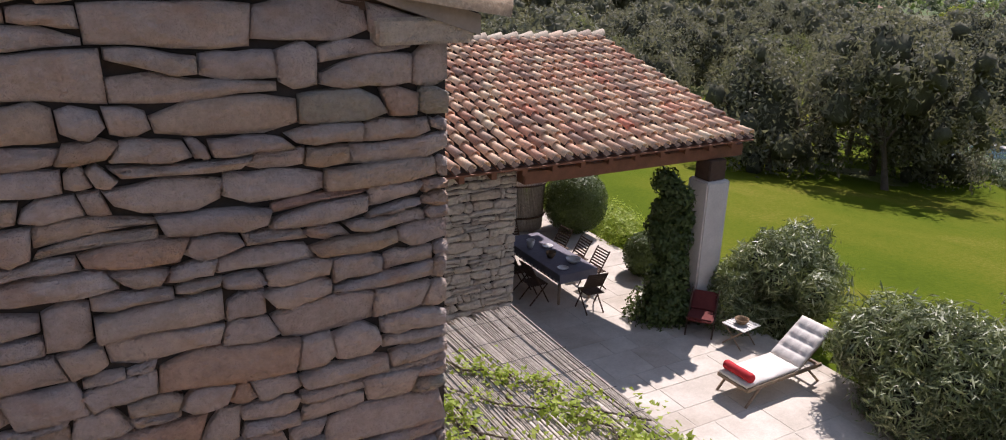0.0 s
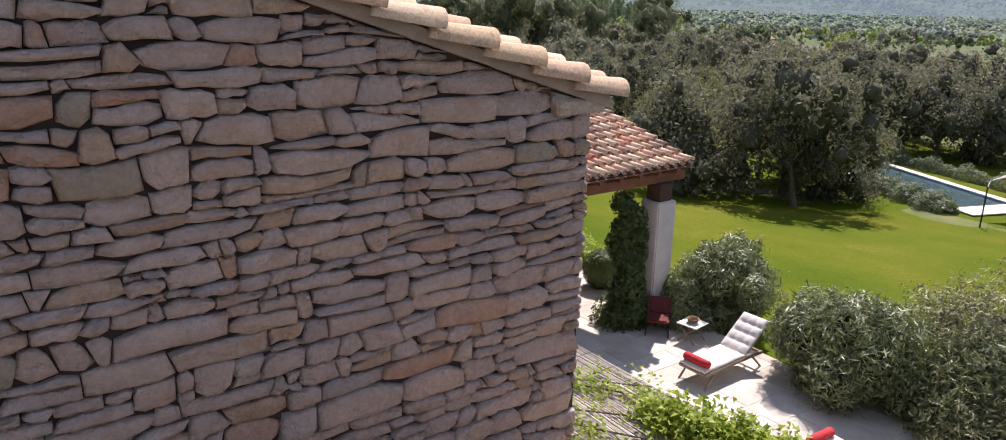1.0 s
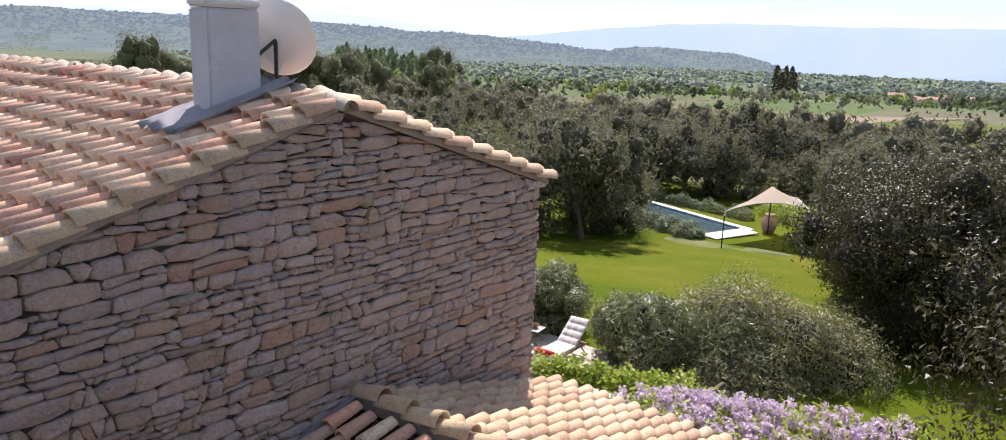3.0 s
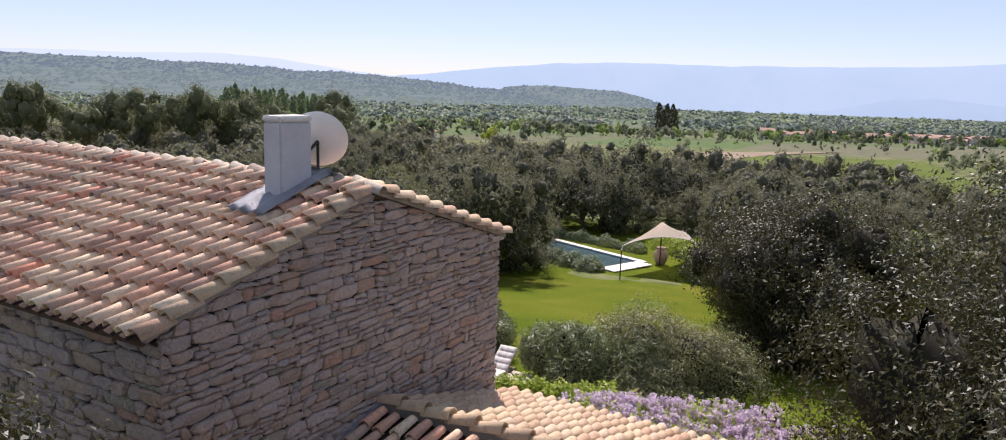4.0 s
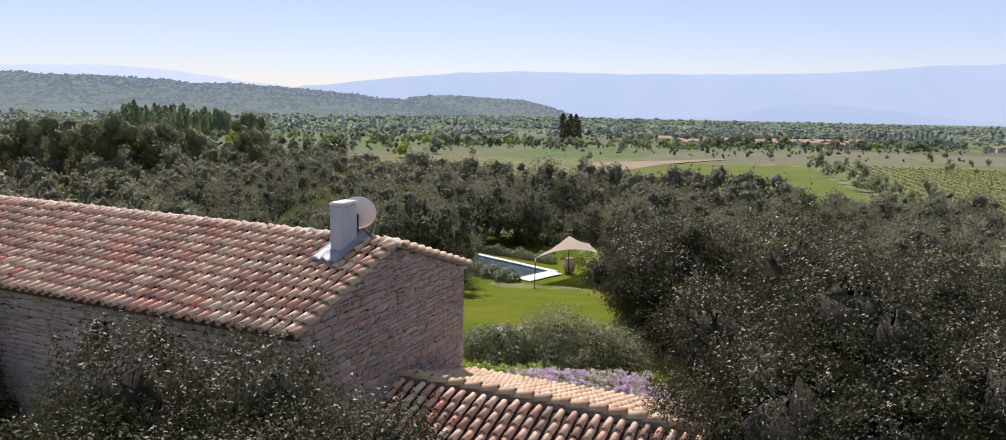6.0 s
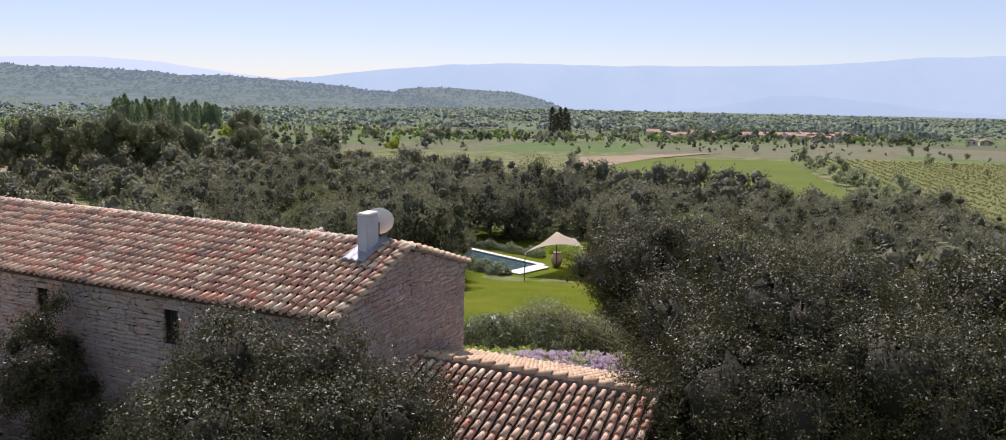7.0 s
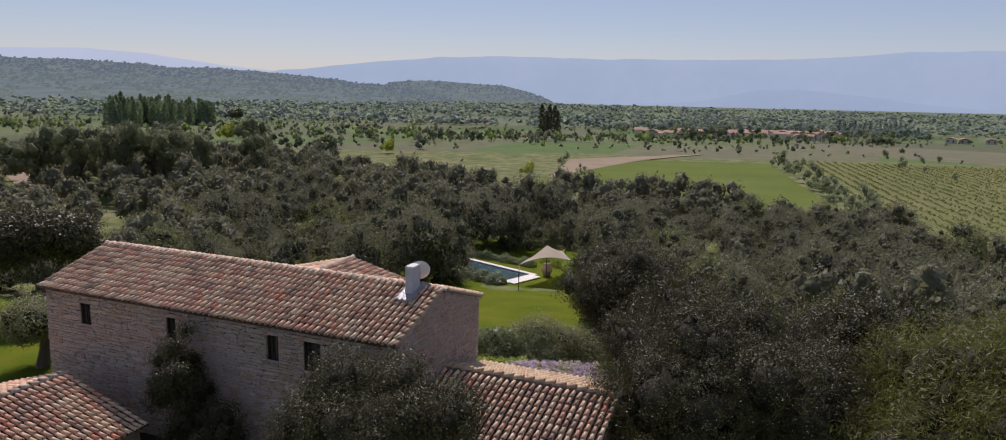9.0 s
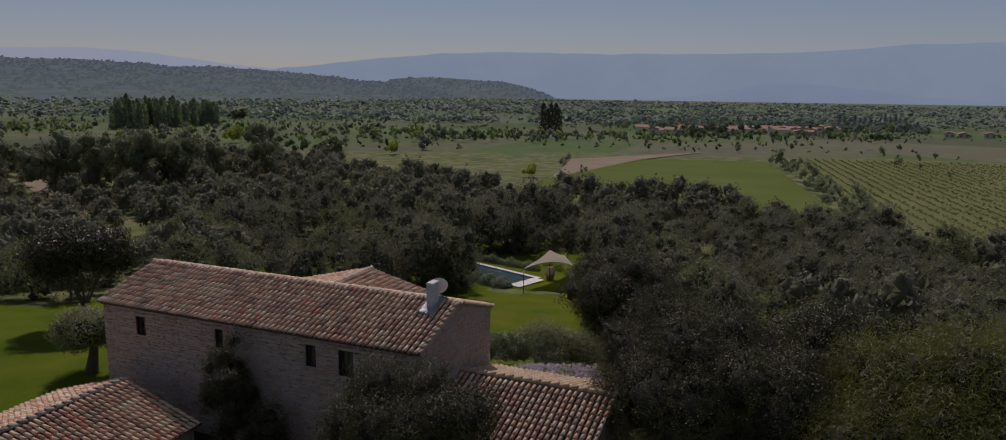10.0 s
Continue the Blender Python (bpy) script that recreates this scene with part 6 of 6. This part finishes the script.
joined_crowns("village_wood", behind[::2], TREE_MID, HAZED_DARK, "dark wood behind the village", "wood", (0.7, 1.35), 0.5, 85)
joined_crowns("village_wood", behind[1::2], TREE_MID, MID, "sage green wood behind the village", "wood", (0.6, 1.25), 0.5, 86)

# poplars
# Poplar green with the plain's haze put into its tones.
POPLAR_LEAF = leaf_mat("hazed_poplar_leaf", [(0.0, (0.18, 0.235, 0.165)), (1.0, (0.26, 0.32, 0.22))], 0.8, 0.05, 0.45)


def spindle(seed, radius, height, leaves, size):
    """A slim upright crown that starts near the ground."""
    g = np.random.default_rng(seed)
    u, a = g.random(leaves), g.uniform(0, 6.28, leaves)
    r = radius * np.sqrt(1 - u ** 3) * np.sqrt(g.uniform(0.25, 1.0, leaves)) * (1 + 0.2 * np.sin(a * 3 + u * 9))
    p = np.c_[r * np.cos(a), r * np.sin(a), 0.3 + u * (height - 0.3)]
    n = np.c_[np.cos(a), np.sin(a), np.full(leaves, 0.5)]
    return leaf_cards(p, n, size, seed + 1, 0.6)


POPLAR = [spindle(560 + i, 2.3, 15.5, 800, 1.1) for i in range(3)]
grove = [(281 + 71 * k / 59 + rh.uniform(-1, 1), 341 + 20 * k / 59 + rh.uniform(-7, 7)) for k in range(60)]
grove += [(364 + 34 * k / 23 + rh.uniform(-1, 1), 364 + 12 * k / 23 + rh.uniform(-5, 5)) for k in range(24)]
joined_crowns("poplar_grove", grove, POPLAR, POPLAR_LEAF, "grove of tall slim poplars in the plain", "wood", (0.82, 1.1), 0.3, 65)
joined_crowns("cypress_pair", [(449, 156), (455, 155), (461, 155), (468, 154), (474, 154)], POPLAR, OAK, "tall dark cypresses in the plain", "tree", (0.95, 1.2), 0.3, 66)
joined_crowns("umbrella_pine", [(418, 372)], [coarse(570, 5.0, 9.0, 300, 1.2, 7, 0.5, 0.6, 0.7)], OAK, "dark umbrella pine in the plain", "tree", (1.3, 1.35), 0.0, 67)
joined_crowns("windbreak", [(716 + 4 * i, -20 - 4.2 * i) for i in range(14)], POPLAR, HAZED_DARK, "dark windbreak of cypresses behind the village", "wood", (0.55, 0.8), 0.3, 68)

# ---- village ----
VILLAGE_WALL = simple("village_wall", (0.62, 0.55, 0.47), 0.9, 0.4, 0.12)
VILLAGE_ROOF = simple("village_roof", (0.33, 0.21, 0.155), 0.9, 0.5, 0.2)
SHUTTER = simple("village_opening", (0.12, 0.12, 0.13), 0.8, 1.0, 0.2)


def cottage(x, y, w, d, h, turn):
    z = float(land(x, y))
    c = empty("village_house", pose(x, y, z, 0, 0, turn))
    tagged(c, "small pale village house with a clay tile roof", "house", "houses of the village")
    bm = bmesh.new()
    box(bm, (-w / 2, -d / 2, -1), (w / 2, d / 2, h))
    part("wall", bm, VILLAGE_WALL, c)
    bm = bmesh.new()
    rise = d * 0.17
    v = [bm.verts.new(q) for q in ((-w / 2 - 0.4, -d / 2 - 0.4, h), (w / 2 + 0.4, -d / 2 - 0.4, h), (w / 2 + 0.4, 0, h + rise), (-w / 2 - 0.4, 0, h + rise), (-w / 2 - 0.4, d / 2 + 0.4, h), (w / 2 + 0.4, d / 2 + 0.4, h))]
    bm.faces.new((v[0], v[1], v[2], v[3]))
    bm.faces.new((v[3], v[2], v[5], v[4]))
    bm.faces.new((v[0], v[3], v[4]))
    bm.faces.new((v[1], v[5], v[2]))
    bm.faces.new((v[0], v[4], v[5], v[1]))
    part("roof", bm, VILLAGE_ROOF, c)
    for i in (-0.28, 0.22):
        bm = bmesh.new()
        box(bm, (-w / 2 - 0.06, i * d - 0.5, 1.0), (-w / 2 + 0.1, i * d + 0.5, 2.4))
        part("window", bm, SHUTTER, c)


rv = random.Random(71)
for i in range(58):
    t = i / 57
    x = 440 + 92 * t + rv.uniform(-16, 95)
    y = 92 - 112 * t + rv.uniform(-7, 7)
    cottage(x, y, rv.uniform(5, 10), rv.uniform(5, 8), rv.uniform(2.4, 4.8), rv.uniform(-30, 30) + (90 if rv.random() < 0.5 else 0))
for x, y in ((545, -92), (552, -108), (540, -84), (640, 300), (655, 292), (668, 290), (626, 306), (343, 221), (174, 129)):
    cottage(x, y, rv.uniform(5, 9), rv.uniform(5, 7), rv.uniform(2.4, 3.2), rv.uniform(-25, 25))


# ---- hills and mountains ----
def ridge(name, dist, az, el, base, material, label, rough, seed, depth=300, bend=0.0, trees=0):
    """A far ridge: its crest follows bearings (degrees from +x) and heights (degrees) seen from the house."""
    n = 160
    a = np.linspace(az[0], az[-1], n)
    e = np.interp(a, az[::-1] if az[0] > az[-1] else az, el[::-1] if az[0] > az[-1] else el)
    v = []
    for i in range(n):
        w = noise.fractal(Vector((a[i] * 0.35, seed, 0)), 1.0, 2.0, 5) * rough
        top = 17 + dist * math.tan(radians(e[i])) + w
        ca, sa = math.cos(radians(a[i])), math.sin(radians(a[i]))
        for k in range(7):
            u = k / 6
            r = dist - depth * (1 - u)
            v.append((r * ca - 33, r * sa - 14, base + (top - base) * (u ** bend if bend else math.sin(u * math.pi / 2)) + (rough * 0.5 * noise.noise(Vector((a[i] * 0.8, u * 3, seed))) if 0 < k < 6 else 0)))
    f = [(i * 7 + k, (i + 1) * 7 + k, (i + 1) * 7 + k + 1, i * 7 + k + 1) for i in range(n - 1) for k in range(6)]
    ob = mesh_part(name, arrays(name, v, f), material, smooth=True)
    tagged(ob, label, "mountain", kind="structure")
    if trees:
        g = np.random.default_rng(int(seed))
        grid = np.array(v).reshape(n, 7, 3)
        bands = ([], [], [])
        for _ in range(trees):
            i, k, p, q = int(g.integers(n - 1)), int(g.integers(6)), g.random(), g.random()
            if k < 3 and noise.noise(Vector((a[i] * 0.6, k * 1.3 + q * 1.6, seed))) < (0.16, 0.06, -0.1)[k]:
                continue
            at = (grid[i, k] * (1 - p) + grid[i + 1, k] * p) * (1 - q) + (grid[i, k + 1] * (1 - p) + grid[i + 1, k + 1] * p) * q
            tv, tf = HILL_TREE[int(g.integers(4))]
            s = g.uniform(0.45, 1.2)
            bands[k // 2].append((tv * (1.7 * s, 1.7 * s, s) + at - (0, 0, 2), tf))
        # each band of woods glows in its own haze colour, bluer uphill
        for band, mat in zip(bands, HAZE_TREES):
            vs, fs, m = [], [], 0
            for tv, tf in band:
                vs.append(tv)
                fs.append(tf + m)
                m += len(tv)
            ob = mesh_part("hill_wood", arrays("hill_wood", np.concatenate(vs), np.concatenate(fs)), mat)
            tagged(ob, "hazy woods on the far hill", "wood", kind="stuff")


def haze_mat(name, col, strength, second, scale):
    """A far backdrop whose kilometres of haze are put into a glowing colour."""
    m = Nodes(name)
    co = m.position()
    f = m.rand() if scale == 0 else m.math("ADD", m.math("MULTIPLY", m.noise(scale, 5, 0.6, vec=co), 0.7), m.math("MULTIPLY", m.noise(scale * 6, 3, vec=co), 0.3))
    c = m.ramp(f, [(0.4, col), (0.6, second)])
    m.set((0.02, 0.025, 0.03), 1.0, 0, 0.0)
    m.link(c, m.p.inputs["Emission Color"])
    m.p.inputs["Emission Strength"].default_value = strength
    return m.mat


# Haze as emitted colour: paler and bluer the farther the ridge.
HAZE_PALE = haze_mat("palest_mountain_haze", (0.48, 0.56, 0.66), 0.95, (0.50, 0.58, 0.67), 0.002)
HAZE_FAR = haze_mat("far_mountain_haze", (0.365, 0.47, 0.58), 0.95, (0.39, 0.49, 0.60), 0.002)
HAZE_MID = haze_mat("mid_mountain_haze", (0.325, 0.425, 0.54), 0.95, (0.345, 0.44, 0.55), 0.003)
HAZE_HILL = haze_mat("wooded_hill", (0.135, 0.175, 0.175), 0.95, (0.18, 0.225, 0.205), 0.02)
HAZE_TREES = (haze_mat("hazy_low_leaf", (0.135, 0.175, 0.15), 0.95, (0.19, 0.235, 0.19), 0), haze_mat("hazy_mid_leaf", (0.12, 0.16, 0.165), 0.95, (0.16, 0.205, 0.20), 0), haze_mat("hazy_high_leaf", (0.11, 0.145, 0.175), 0.95, (0.135, 0.175, 0.20), 0))
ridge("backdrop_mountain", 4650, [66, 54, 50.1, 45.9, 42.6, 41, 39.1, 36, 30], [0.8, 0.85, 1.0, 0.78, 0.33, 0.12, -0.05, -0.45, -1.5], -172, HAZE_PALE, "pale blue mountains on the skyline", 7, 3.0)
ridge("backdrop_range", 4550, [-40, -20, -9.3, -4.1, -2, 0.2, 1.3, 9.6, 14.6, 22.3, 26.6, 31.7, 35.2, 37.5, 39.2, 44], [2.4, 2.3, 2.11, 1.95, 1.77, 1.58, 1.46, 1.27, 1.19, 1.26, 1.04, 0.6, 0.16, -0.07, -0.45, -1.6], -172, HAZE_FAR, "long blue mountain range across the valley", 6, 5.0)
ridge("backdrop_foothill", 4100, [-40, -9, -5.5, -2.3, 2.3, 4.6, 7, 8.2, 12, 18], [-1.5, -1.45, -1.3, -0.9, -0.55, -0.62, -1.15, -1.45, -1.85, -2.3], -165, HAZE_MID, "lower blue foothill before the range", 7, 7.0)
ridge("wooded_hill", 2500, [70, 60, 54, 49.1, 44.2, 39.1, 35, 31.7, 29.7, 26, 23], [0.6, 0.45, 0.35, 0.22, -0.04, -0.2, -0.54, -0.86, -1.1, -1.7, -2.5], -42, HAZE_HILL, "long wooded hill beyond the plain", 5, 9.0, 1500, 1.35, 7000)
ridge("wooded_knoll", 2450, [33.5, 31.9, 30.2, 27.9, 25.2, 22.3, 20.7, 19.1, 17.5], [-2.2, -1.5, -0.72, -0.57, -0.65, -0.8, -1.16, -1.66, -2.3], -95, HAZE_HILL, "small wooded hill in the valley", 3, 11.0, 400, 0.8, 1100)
